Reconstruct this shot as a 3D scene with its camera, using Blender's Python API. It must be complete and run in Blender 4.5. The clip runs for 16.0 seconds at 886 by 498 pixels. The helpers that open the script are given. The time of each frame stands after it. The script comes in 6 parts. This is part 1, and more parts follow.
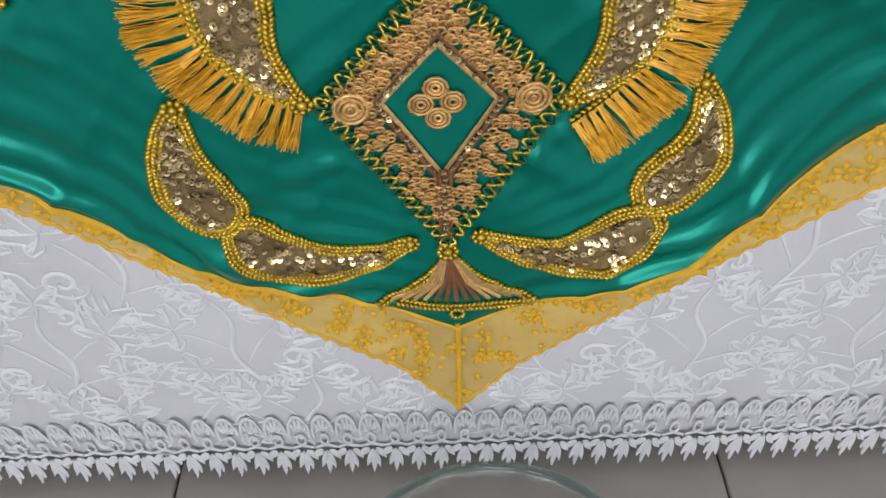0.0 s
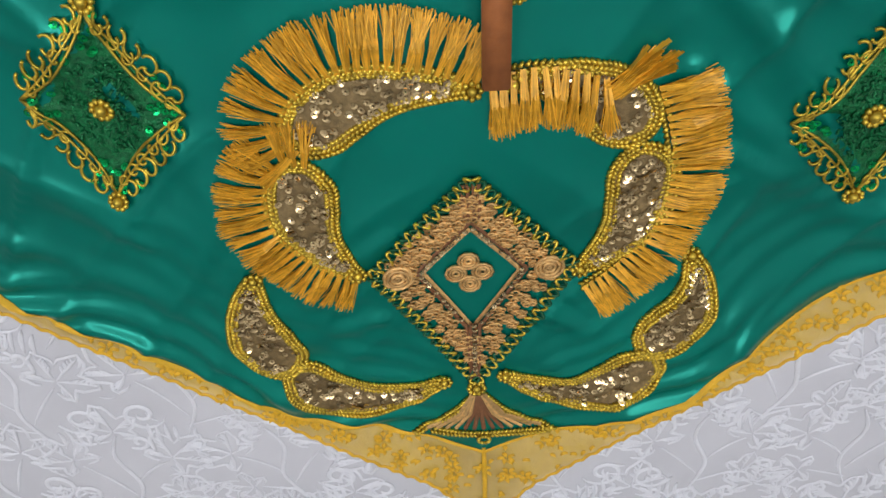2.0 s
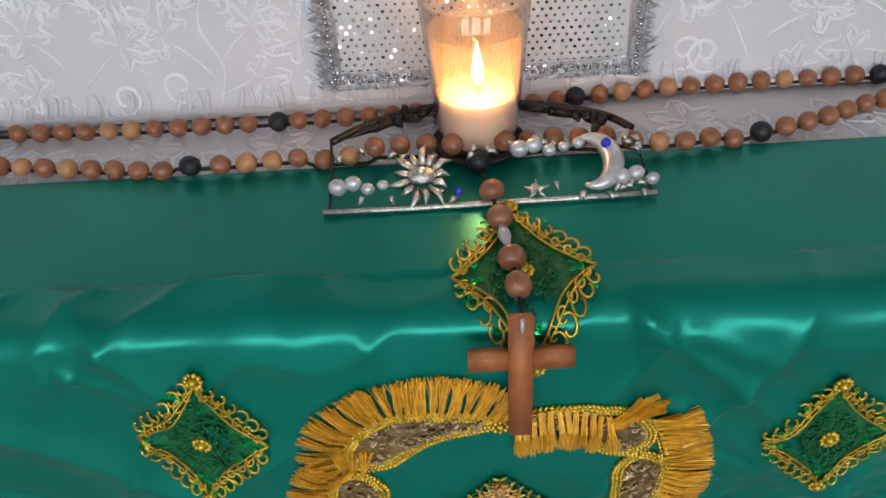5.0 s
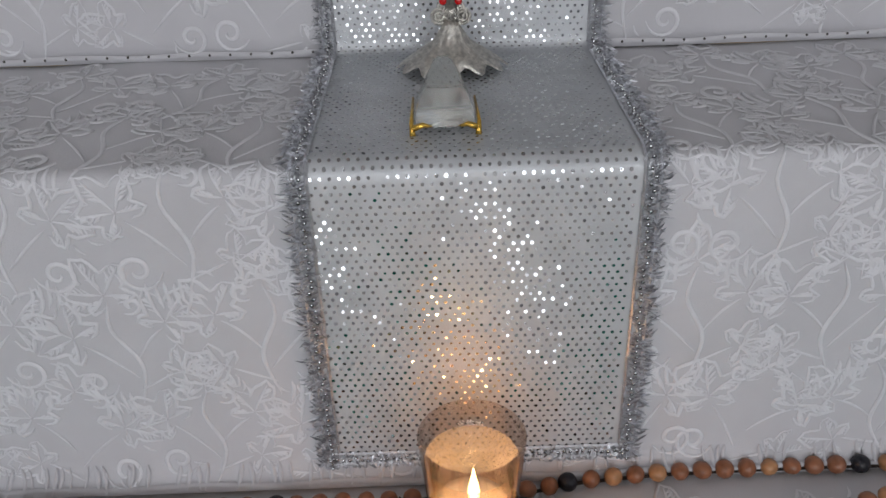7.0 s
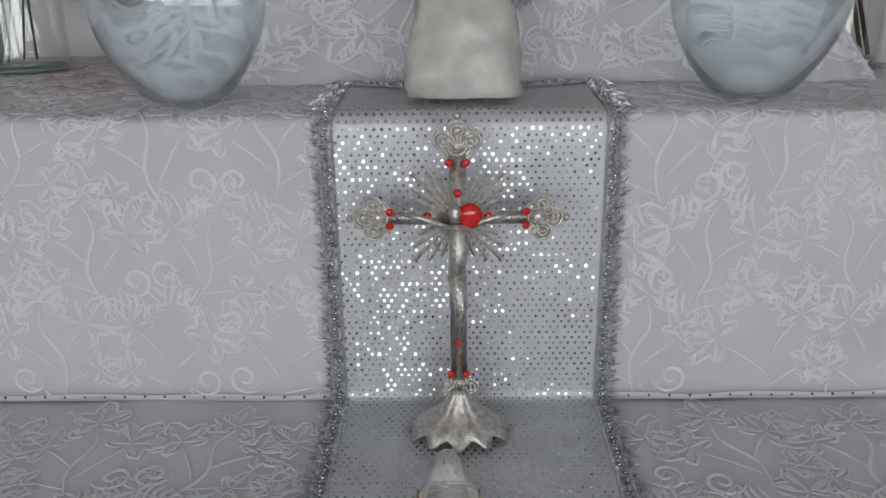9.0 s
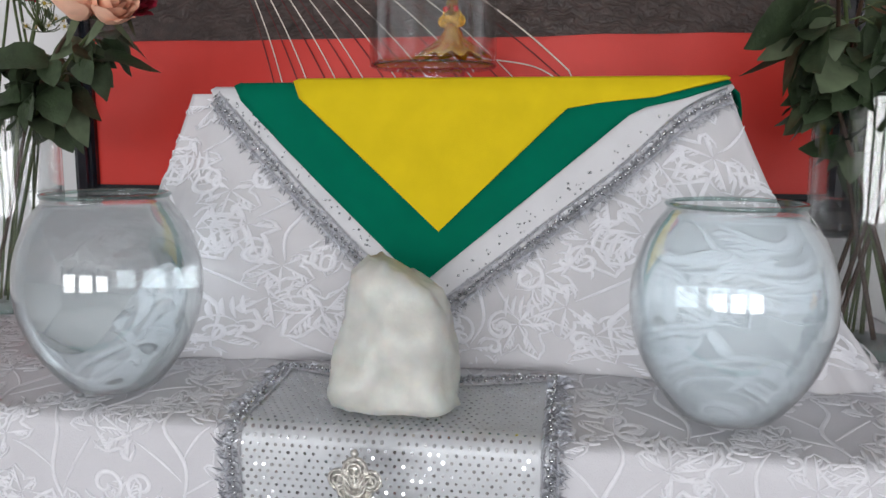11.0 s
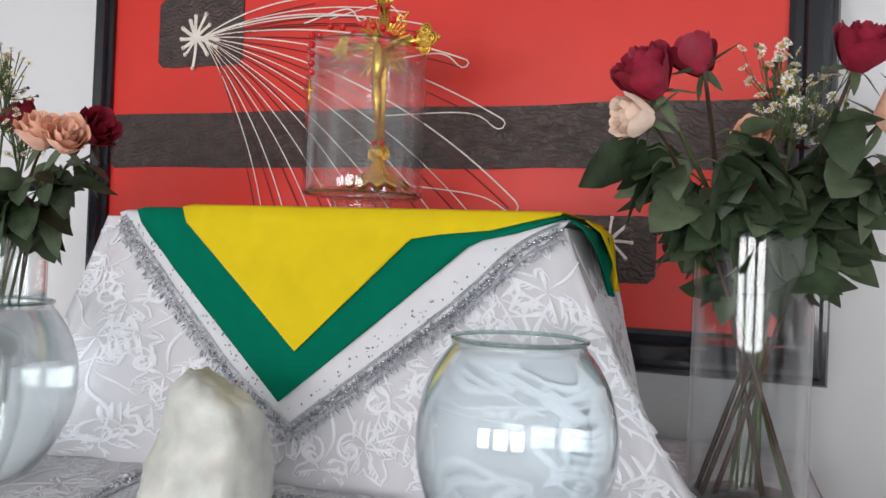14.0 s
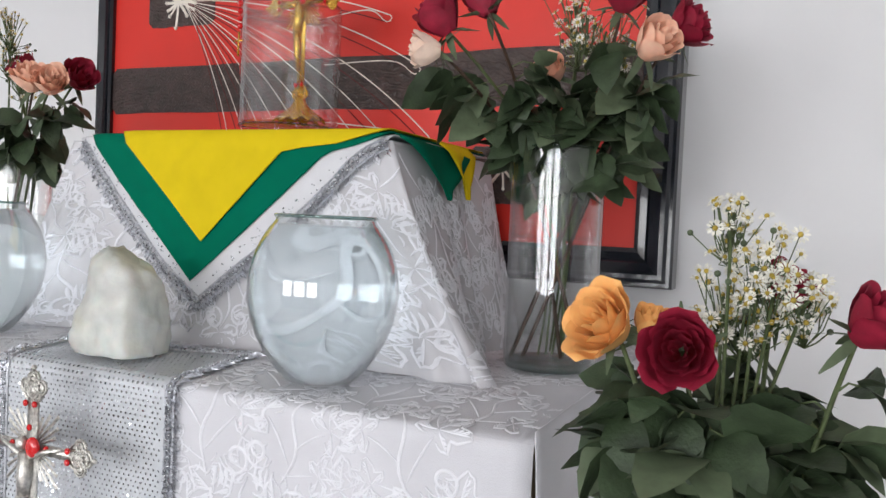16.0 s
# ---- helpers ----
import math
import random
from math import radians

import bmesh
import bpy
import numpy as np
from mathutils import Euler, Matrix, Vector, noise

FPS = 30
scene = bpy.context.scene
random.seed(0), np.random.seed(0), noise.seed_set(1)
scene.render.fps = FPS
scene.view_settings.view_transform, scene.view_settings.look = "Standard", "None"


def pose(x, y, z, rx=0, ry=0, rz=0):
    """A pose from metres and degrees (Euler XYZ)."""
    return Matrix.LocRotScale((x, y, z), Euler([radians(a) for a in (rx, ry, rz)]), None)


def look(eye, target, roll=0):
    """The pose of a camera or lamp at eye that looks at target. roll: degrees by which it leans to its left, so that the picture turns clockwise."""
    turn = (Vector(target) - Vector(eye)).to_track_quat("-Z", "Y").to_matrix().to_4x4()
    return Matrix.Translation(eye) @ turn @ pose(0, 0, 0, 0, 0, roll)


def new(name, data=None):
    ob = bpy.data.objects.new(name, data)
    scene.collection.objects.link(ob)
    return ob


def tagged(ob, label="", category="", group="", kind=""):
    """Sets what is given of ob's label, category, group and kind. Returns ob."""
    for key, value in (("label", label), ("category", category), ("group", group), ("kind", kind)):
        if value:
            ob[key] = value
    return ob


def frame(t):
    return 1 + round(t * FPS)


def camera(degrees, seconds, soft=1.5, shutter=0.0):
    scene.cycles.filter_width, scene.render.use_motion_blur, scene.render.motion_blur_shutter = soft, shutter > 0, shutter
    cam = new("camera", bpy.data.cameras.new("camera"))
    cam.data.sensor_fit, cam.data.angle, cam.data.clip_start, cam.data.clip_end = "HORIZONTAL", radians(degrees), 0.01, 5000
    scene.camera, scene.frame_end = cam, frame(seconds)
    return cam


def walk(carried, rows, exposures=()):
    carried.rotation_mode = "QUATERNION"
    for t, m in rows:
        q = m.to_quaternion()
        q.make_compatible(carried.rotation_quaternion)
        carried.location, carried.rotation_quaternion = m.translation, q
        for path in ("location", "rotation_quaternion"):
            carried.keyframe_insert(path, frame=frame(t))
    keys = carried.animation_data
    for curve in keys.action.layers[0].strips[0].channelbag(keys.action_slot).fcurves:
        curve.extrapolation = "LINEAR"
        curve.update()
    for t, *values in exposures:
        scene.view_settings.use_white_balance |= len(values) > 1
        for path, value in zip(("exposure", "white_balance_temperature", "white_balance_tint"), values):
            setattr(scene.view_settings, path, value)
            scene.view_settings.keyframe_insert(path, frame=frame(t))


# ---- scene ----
cam = camera(58.7, 16.0)
PATH = [
    (0, (0.161, -0.302, 0.891), (0.159, 1.09, -0.545), -2.1),
    (0.5, (0.162, -0.304, 0.92), (0.147, 1.137, -0.466), -2.5),
    (1, (0.155, -0.311, 0.945), (0.141, 1.168, -0.402), -2.6),
    (1.5, (0.154, -0.325, 0.969), (0.133, 1.179, -0.349), -2.7),
    (2, (0.147, -0.337, 0.996), (0.127, 1.195, -0.289), -2.8),
    (2.5, (0.147, -0.35, 1.018), (0.12, 1.193, -0.253), -3.1),
    (3, (0.138, -0.371, 1.059), (0.124, 1.188, -0.194), -3.2),
    (3.2, (0.139, -0.383, 1.078), (0.121, 1.189, -0.158), -3.5),
    (5.3, (0.14, -0.261, 1.285), (0.093, 1.32, 0.06), -4.0),
    (5.5, (0.146, -0.237, 1.324), (0.094, 1.341, 0.097), -4.0),
    (6, (0.145, -0.19, 1.4), (0.111, 1.45, 0.256), -3.3),
    (6.5, (0.144, -0.181, 1.432), (0.129, 1.511, 0.366), -2.5),
    (7, (0.142, -0.174, 1.464), (0.148, 1.583, 0.508), -1.9),
    (7.5, (0.147, -0.153, 1.52), (0.134, 1.622, 0.598), -2.3),
    (8, (0.148, -0.137, 1.581), (0.133, 1.684, 0.755), -1.9),
    (8.5, (0.161, -0.111, 1.632), (0.127, 1.735, 0.863), -1.3),
    (9, (0.159, -0.088, 1.691), (0.126, 1.806, 1.052), -0.8),
    (9.5, (0.187, -0.062, 1.729), (0.131, 1.874, 1.229), -0.6),
    (10, (0.227, -0.026, 1.777), (0.121, 1.932, 1.383), -0.3),
    (10.2, (0.243, -0.013, 1.791), (0.103, 1.944, 1.402), -0.3),
    (12.3, (0.507, 0.128, 1.888), (-0.07, 2.042, 1.85), 1.9),
    (12.5, (0.53, 0.136, 1.891), (-0.078, 2.041, 1.87), 2.0),
    (13, (0.576, 0.16, 1.885), (-0.077, 2.05, 1.914), 2.5),
    (13.5, (0.611, 0.155, 1.877), (-0.039, 2.046, 1.904), 2.7),
    (14, (0.653, 0.094, 1.851), (0.003, 1.985, 1.865), 2.3),
    (14.5, (0.72, 0.01, 1.836), (0.057, 1.897, 1.829), 2.6),
    (15, (0.83, -0.009, 1.826), (0.155, 1.873, 1.81), 2.7),
    (15.5, (0.952, -0.011, 1.81), (0.207, 1.844, 1.777), 2.8),
    (16, (1.021, -0.022, 1.777), (0.196, 1.799, 1.707), 2.6),
]
walk(cam, [(t, look(eye, target, roll)) for t, eye, target, roll in PATH],
     exposures=[(0, 0.02), (3.0, 0.0), (5.4, -0.04), (6.2, -0.32), (7.0, -0.58), (8.0, -0.54), (9.0, -0.48), (9.6, -0.40), (10.2, -0.12), (12.3, 0.45), (14.0, 0.46), (16.0, 0.50)])

# ---- world, sun, window light, exposure ----
world = bpy.data.worlds.new("world")
scene.world = world
world.use_nodes = True
wn = world.node_tree.nodes
sky = wn.new("ShaderNodeTexSky")
sky.sky_type = 'NISHITA'
sky.sun_disc = False
sky.sun_elevation, sky.sun_rotation = radians(50), radians(200)
wn["Background"].inputs["Strength"].default_value = 0.10
world.node_tree.links.new(sky.outputs[0], wn["Background"].inputs["Color"])
sun = new("sun", bpy.data.lights.new("sun", 'SUN'))
sun.data.energy, sun.data.angle, sun.data.color = 2.0, radians(0.5), (1.0, 0.95, 0.88)
sun.matrix_world = look((3, -3, 9), (0, 6, 0))


def window_light(x, y, z, w, h, watts, tx, ty, tz):
    """Daylight that falls in through one window opening."""
    ob = new("window_daylight", bpy.data.lights.new("window_daylight", 'AREA'))
    ob.data.shape, ob.data.size, ob.data.size_y = 'RECTANGLE', w, h
    ob.data.energy, ob.data.color = watts, (0.965, 0.972, 1.0)
    ob.matrix_world = look((x, y, z), (tx, ty, tz))
    return ob


WIN_W, WIN_H, WIN_Z = 1.3, 1.25, 1.85
for wx in (-1.6, 0.15, 1.9):
    window_light(wx, -4.22, WIN_Z, WIN_W, WIN_H, 38, wx, 0, WIN_Z - 0.2)


# ---- materials ----
def material(name, colour, rough=0.6, metal=0.0, vary=0.08, scale=30.0, bump=0.0, bump_scale=200.0, sheen=0.0,
             transmission=0.0, ior=1.45, alpha=1.0, random_tint=0.0, spec=0.5, coat=0.0, subsurface=0.0):
    m = bpy.data.materials.new(name)
    m.use_nodes = True
    nt = m.node_tree
    b = nt.nodes["Principled BSDF"]
    b.inputs["Roughness"].default_value = rough
    b.inputs["Metallic"].default_value = metal
    b.inputs["IOR"].default_value = ior
    b.inputs["Transmission Weight"].default_value = transmission
    b.inputs["Alpha"].default_value = alpha
    b.inputs["Sheen Weight"].default_value = sheen
    b.inputs["Specular IOR Level"].default_value = spec
    b.inputs["Coat Weight"].default_value = coat
    if subsurface:
        b.inputs["Subsurface Weight"].default_value = subsurface
        b.inputs["Subsurface Radius"].default_value = (0.02, 0.015, 0.012)
        b.inputs["Subsurface Scale"].default_value = 1.0
    b.inputs["Base Color"].default_value = (*colour, 1)
    co = nt.nodes.new("ShaderNodeTexCoord")
    if vary > 0 or random_tint > 0:
        n1 = nt.nodes.new("ShaderNodeTexNoise")
        n1.inputs["Scale"].default_value, n1.inputs["Detail"].default_value = scale, 6
        nt.links.new(co.outputs["Object"], n1.inputs["Vector"])
        ramp = nt.nodes.new("ShaderNodeMapRange")
        ramp.inputs["From Min"].default_value, ramp.inputs["From Max"].default_value = 0.3, 0.7
        ramp.inputs["To Min"].default_value, ramp.inputs["To Max"].default_value = 1 - vary, 1 + vary
        nt.links.new(n1.outputs["Fac"], ramp.inputs["Value"])
        last = ramp.outputs[0]
        if random_tint > 0:
            geo = nt.nodes.new("ShaderNodeNewGeometry")
            r2 = nt.nodes.new("ShaderNodeMapRange")
            r2.inputs["To Min"].default_value, r2.inputs["To Max"].default_value = 1 - random_tint, 1 + random_tint
            nt.links.new(geo.outputs["Random Per Island"], r2.inputs["Value"])
            mul = nt.nodes.new("ShaderNodeMath")
            mul.operation = 'MULTIPLY'
            nt.links.new(last, mul.inputs[0])
            nt.links.new(r2.outputs[0], mul.inputs[1])
            last = mul.outputs[0]
        sc = nt.nodes.new("ShaderNodeVectorMath")
        sc.operation = 'SCALE'
        sc.inputs[0].default_value = colour
        nt.links.new(last, sc.inputs["Scale"])
        nt.links.new(sc.outputs[0], b.inputs["Base Color"])
    if bump > 0:
        n2 = nt.nodes.new("ShaderNodeTexNoise")
        n2.inputs["Scale"].default_value, n2.inputs["Detail"].default_value = bump_scale, 3
        nt.links.new(co.outputs["Object"], n2.inputs["Vector"])
        bp = nt.nodes.new("ShaderNodeBump")
        bp.inputs["Strength"].default_value, bp.inputs["Distance"].default_value = bump, 0.002
        nt.links.new(n2.outputs["Fac"], bp.inputs["Height"])
        nt.links.new(bp.outputs[0], b.inputs["Normal"])
    return m


M_BROCADE = material("white_brocade", (0.615, 0.61, 0.645), 0.62, vary=0.06, scale=9, bump=0.25, bump_scale=700, sheen=0.25)
M_EMBROID = material("white_satin_thread", (0.78, 0.78, 0.82), 0.28, vary=0.05, scale=60, bump=0.3, bump_scale=900, sheen=0.2)
M_LACE = material("white_lace_thread", (0.74, 0.74, 0.77), 0.7, vary=0.06, scale=80, bump=0.5, bump_scale=900)
M_SATIN = material("green_satin", (0.000, 0.205, 0.152), 0.28, metal=0.45, vary=0.10, scale=7, bump=0.04, bump_scale=1200, spec=0.3)
M_YELLOW_LACE = material("yellow_eyelet_fabric", (0.80, 0.53, 0.09), 0.7, vary=0.22, scale=9, bump=0.4, bump_scale=500, alpha=0.66)
M_YELLOW_THREAD = material("yellow_thread", (0.78, 0.44, 0.02), 0.5, vary=0.12, scale=90, bump=0.5, bump_scale=800)
M_RUNNER = material("silver_mesh", (0.58, 0.60, 0.63), 0.42, metal=0.25, vary=0.08, scale=18, bump=0.2, bump_scale=900)
M_SEQUIN = material("silver_sequin", (0.52, 0.53, 0.55), 0.13, metal=1.0, vary=0.0, random_tint=0.25)
M_TINSEL = material("silver_tinsel", (0.56, 0.57, 0.61), 0.36, metal=0.7, vary=0.2, scale=200, random_tint=0.35)
M_WALL = material("white_wall_paint", (0.74, 0.74, 0.75), 0.8, vary=0.03, scale=2.0, bump=0.15, bump_scale=90)
M_CEIL = material("ceiling_paint", (0.8, 0.8, 0.79), 0.9, vary=0.02, scale=3)
M_TILE = material("grey_floor_tile", (0.36, 0.34, 0.32), 0.28, vary=0.05, scale=11, bump=0.03, bump_scale=60)
M_GROUT = material("dark_grout", (0.07, 0.065, 0.06), 0.9, vary=0.1, scale=90)
M_WOODBOX = material("plywood_support", (0.45, 0.33, 0.2), 0.7, vary=0.15, scale=20)
M_RED = material("red_canvas_paint", (0.69, 0.031, 0.019), 0.42, vary=0.06, scale=6, bump=0.25, bump_scale=500)
M_CHAR = material("charcoal_paint", (0.056, 0.037, 0.033), 0.38, vary=0.35, scale=45, bump=0.7, bump_scale=160)
M_PAINTLINE = material("white_dripped_paint", (0.80, 0.74, 0.66), 0.35, vary=0.05, scale=60)
M_LINESHADOW = material("dark_red_line_shadow", (0.10, 0.010, 0.010), 0.35, vary=0.1, scale=60)
nt = M_CHAR.node_tree
wave, rough_bump = nt.nodes.new("ShaderNodeTexWave"), nt.nodes.new("ShaderNodeBump")
wave.wave_type, wave.rings_direction = 'RINGS', 'SPHERICAL'
wave.inputs["Scale"].default_value, wave.inputs["Distortion"].default_value = 40.0, 12.0
wave.inputs["Detail"].default_value, wave.inputs["Detail Scale"].default_value = 3.0, 1.2
rough_bump.inputs["Strength"].default_value, rough_bump.inputs["Distance"].default_value = 0.45, 0.003
nt.links.new(nt.nodes["Texture Coordinate"].outputs["Object"], wave.inputs["Vector"])
nt.links.new(wave.outputs["Fac"], rough_bump.inputs["Height"])
nt.links.new(nt.nodes["Bump"].outputs[0], rough_bump.inputs["Normal"])
nt.links.new(rough_bump.outputs[0], nt.nodes["Principled BSDF"].inputs["Normal"])
M_FRAME = material("black_lacquered_frame", (0.006, 0.008, 0.014), 0.22, vary=0.2, scale=40, coat=0.4)
M_GREEN_CLOTH = material("green_felt", (0.000, 0.140, 0.080), 0.9, vary=0.05, scale=25, bump=0.2, bump_scale=900, spec=0.08)
M_YELLOW_CLOTH = material("yellow_felt", (0.68, 0.51, 0.012), 0.9, vary=0.05, scale=25, bump=0.2, bump_scale=900, spec=0.1)
M_WHITE_CLOTH = material("white_plain_cloth", (0.65, 0.65, 0.675), 0.8, vary=0.04, scale=25, bump=0.2, bump_scale=700)
M_ORGANZA = material("white_organza", (0.74, 0.73, 0.76), 0.5, vary=0.05, scale=12, bump=0.15, bump_scale=600, alpha=0.76)


# ---- mesh helpers ----
def mesh(name, verts, faces, mat, parent=None, label="", smooth=False):
    me = bpy.data.meshes.new(name)
    me.from_pydata([tuple(v) for v in verts], [], faces)
    me.materials.append(mat)
    if smooth:
        me.polygons.foreach_set("use_smooth", [True] * len(me.polygons))
    me.update()
    ob = new(name, me)
    if parent is not None:
        ob.parent = parent
    if label:
        tagged(ob, label)
    return ob


def thing(name, label, category, at=(0, 0, 0), group="", kind=""):
    ob = new(name)
    ob.empty_display_size = 0.05
    ob.location = at
    return tagged(ob, label, category, group, kind)


class Build:
    """Collects pieces of one mesh."""

    def __init__(self):
        self.v, self.f = [], []

    def add(self, verts, faces):
        n = len(self.v)
        self.v += [tuple(p) for p in verts]
        self.f += [tuple(i + n for i in f) for f in faces]
        return self

    def box(self, lo, hi, bevel=0.0):
        (a, b, c), (d, e, f) = lo, hi
        if bevel <= 0:
            v = [(a, b, c), (d, b, c), (d, e, c), (a, e, c), (a, b, f), (d, b, f), (d, e, f), (a, e, f)]
            return self.add(v, [(3, 2, 1, 0), (4, 5, 6, 7), (0, 1, 5, 4), (1, 2, 6, 5), (2, 3, 7, 6), (3, 0, 4, 7)])
        bm = bmesh.new()
        bmesh.ops.create_cube(bm, size=1)
        for w in bm.verts:
            w.co = Vector(((a + d) / 2 + w.co.x * (d - a), (b + e) / 2 + w.co.y * (e - b), (c + f) / 2 + w.co.z * (f - c)))
        bmesh.ops.bevel(bm, geom=list(bm.edges), offset=bevel, segments=2, affect='EDGES')
        bm.verts.index_update()
        self.add([w.co[:] for w in bm.verts], [[w.index for w in p.verts] for p in bm.faces])
        bm.free()
        return self

    def tube(self, pts, radius, sides=6, caps=True):
        pts = [Vector(p) for p in pts]
        n = len(pts)
        rad = radius if hasattr(radius, "__len__") else [radius] * n
        rings, up = [], None
        for i, p in enumerate(pts):
            d = (pts[min(i + 1, n - 1)] - pts[max(i - 1, 0)])
            d = d.normalized() if d.length > 1e-9 else Vector((0, 0, 1))
            if up is None:
                up = d.orthogonal().normalized()
            up = (up - d * up.dot(d))
            up = up.normalized() if up.length > 1e-6 else d.orthogonal().normalized()
            side = d.cross(up)
            rings.append([p + (up * math.cos(2 * math.pi * k / sides) + side * math.sin(2 * math.pi * k / sides)) * rad[i] for k in range(sides)])
        v = [q for r in rings for q in r]
        f = [(i * sides + k, i * sides + (k + 1) % sides, (i + 1) * sides + (k + 1) % sides, (i + 1) * sides + k) for i in range(n - 1) for k in range(sides)]
        if caps:
            f += [tuple(range(sides))[::-1], tuple((n - 1) * sides + k for k in range(sides))]
        return self.add(v, f)

    def lathe(self, profile, at=(0, 0, 0), seg=32, wobble=None):
        v, f, n = [], [], len(profile)
        for k in range(seg):
            a = 2 * math.pi * k / seg
            for i, (r, z) in enumerate(profile):
                q = r * (1 + (wobble(a, z) if wobble else 0))
                v.append((at[0] + q * math.cos(a), at[1] + q * math.sin(a), at[2] + z))
        for k in range(seg):
            for i in range(n - 1):
                a, b = k * n + i, ((k + 1) % seg) * n + i
                f.append((a, b, b + 1, a + 1))
        return self.add(v, f)

    def ball(self, at, r, seg=8, rings=6, squash=(1, 1, 1), turn=None):
        v, f = [], []
        for j in range(rings + 1):
            t = math.pi * j / rings
            for k in range(seg):
                a = 2 * math.pi * k / seg
                p = Vector((math.sin(t) * math.cos(a) * squash[0], math.sin(t) * math.sin(a) * squash[1], math.cos(t) * squash[2])) * r
                if turn is not None:
                    p = turn @ p
                v.append(p + Vector(at))
        for j in range(rings):
            for k in range(seg):
                f.append((j * seg + k, (j + 1) * seg + k, (j + 1) * seg + (k + 1) % seg, j * seg + (k + 1) % seg))
        return self.add(v, f)

    def stroke(self, pts, width, place, lift=0.0006, taper=True):
        """A flat thread along a line in cloth coordinates, laid on the cloth by place(u, s, lift)."""
        pts = np.asarray(pts, float)
        n = len(pts)
        d = np.gradient(pts, axis=0)
        d /= np.maximum(np.linalg.norm(d, axis=1, keepdims=True), 1e-9)
        nrm = np.stack([-d[:, 1], d[:, 0]], 1)
        t = np.linspace(0, 1, n)
        w = width / 2 * (np.sqrt(np.maximum(4 * t * (1 - t), 0.05)) if taper else np.ones(n))
        v = []
        for p, q, ww in zip(pts, nrm, w):
            v += [place(*(p + q * ww), lift), place(*p, lift + 0.42 * width), place(*(p - q * ww), lift)]
        f = [(3 * i + k, 3 * i + k + 1, 3 * i + k + 4, 3 * i + k + 3) for i in range(n - 1) for k in (0, 1)]
        return self.add(v, f)

    def done(self, name, mat, parent=None, label="", smooth=True):
        return mesh(name, self.v, self.f, mat, parent, label, smooth)


def bezier(p0, p1, p2, n=12):
    t = np.linspace(0, 1, n)[:, None]
    p0, p1, p2 = (np.asarray(p, float) for p in (p0, p1, p2))
    return (1 - t) ** 2 * p0 + 2 * t * (1 - t) * p1 + t ** 2 * p2


def spline(pts, n=60):
    """A smooth line through the points, evenly stepped."""
    pts = np.asarray(pts, float)
    m = len(pts)
    out = []
    for i in range(m - 1):
        p0, p1, p2, p3 = pts[max(i - 1, 0)], pts[i], pts[i + 1], pts[min(i + 2, m - 1)]
        for t in np.linspace(0, 1, 16, endpoint=False):
            out.append(0.5 * (2 * p1 + (p2 - p0) * t + (2 * p0 - 5 * p1 + 4 * p2 - p3) * t ** 2 + (3 * p1 - p0 - 3 * p2 + p3) * t ** 3))
    out.append(pts[-1])
    out = np.array(out)
    s = np.r_[0, np.cumsum(np.linalg.norm(np.diff(out, axis=0), axis=1))]
    return np.stack([np.interp(np.linspace(0, s[-1], n), s, out[:, k]) for k in range(pts.shape[1])], 1)


class Drape:
    """A cloth that keeps one section (y, z) along x. place(x, s, lift) is the point s metres along the section."""

    def __init__(self, section, radius=0.012, waves=0.0, seed=0.0):
        self.waves, self.seed = waves, seed
        pts = [np.array(section[0], float)]
        for i in range(1, len(section) - 1):
            a, b, c = (np.array(section[k], float) for k in (i - 1, i, i + 1))
            u, w = (a - b) / np.linalg.norm(a - b), (c - b) / np.linalg.norm(c - b)
            pts += list(bezier(b + u * radius, b, b + w * radius, 7))
        pts.append(np.array(section[-1], float))
        self.p = np.array(pts)
        self.s = np.r_[0, np.cumsum(np.linalg.norm(np.diff(self.p, axis=0), axis=1))]
        self.length = self.s[-1]
        g = np.linspace(0, self.length, int(self.length * 500) + 2)
        self.length = len(g) * 0.002 - 0.004 + 0.002
        g = np.arange(len(g)) * 0.002
        y, z = np.interp(g, self.s, self.p[:, 0]), np.interp(g, self.s, self.p[:, 1])
        ty = np.interp(g + 0.004, self.s, self.p[:, 0]) - np.interp(g - 0.004, self.s, self.p[:, 0])
        tz = np.interp(g + 0.004, self.s, self.p[:, 1]) - np.interp(g - 0.004, self.s, self.p[:, 1])
        k = np.maximum(np.hypot(ty, tz), 1e-9)
        self.tab = np.stack([y, z, -tz / k, ty / k], 1).tolist()

    def place(self, x, s, lift=0.0):
        i = min(max(s, 0.0) * 500.0, len(self.tab) - 1.001)
        k = int(i)
        q = i - k
        y, z, ny, nz = (u + (w - u) * q for u, w in zip(self.tab[k], self.tab[k + 1]))
        if self.waves:
            lift -= self.waves * (0.5 + 0.5 * noise.noise((x * 6.5 + self.seed, s * 4.5, self.seed)) + 0.30 * noise.noise((x * 19, s * 15, self.seed)))
        return (x, y + ny * lift, z + nz * lift)

    def sheet(self, x0, x1, step=0.02, s0=0.0, s1=None, lift=0.0):
        s1 = self.length if s1 is None else s1
        xs = np.linspace(x0, x1, max(2, int((x1 - x0) / step) + 1))
        ss = sorted(set(np.linspace(s0, s1, max(2, int((s1 - s0) / step) + 1)).tolist() + [q for q in self.s.tolist() if s0 < q < s1]))
        v = [self.place(x, s, lift) for s in ss for x in xs]
        n = len(xs)
        f = [(j * n + i, j * n + i + 1, (j + 1) * n + i + 1, (j + 1) * n + i) for j in range(len(ss) - 1) for i in range(n - 1)]
        return v, f


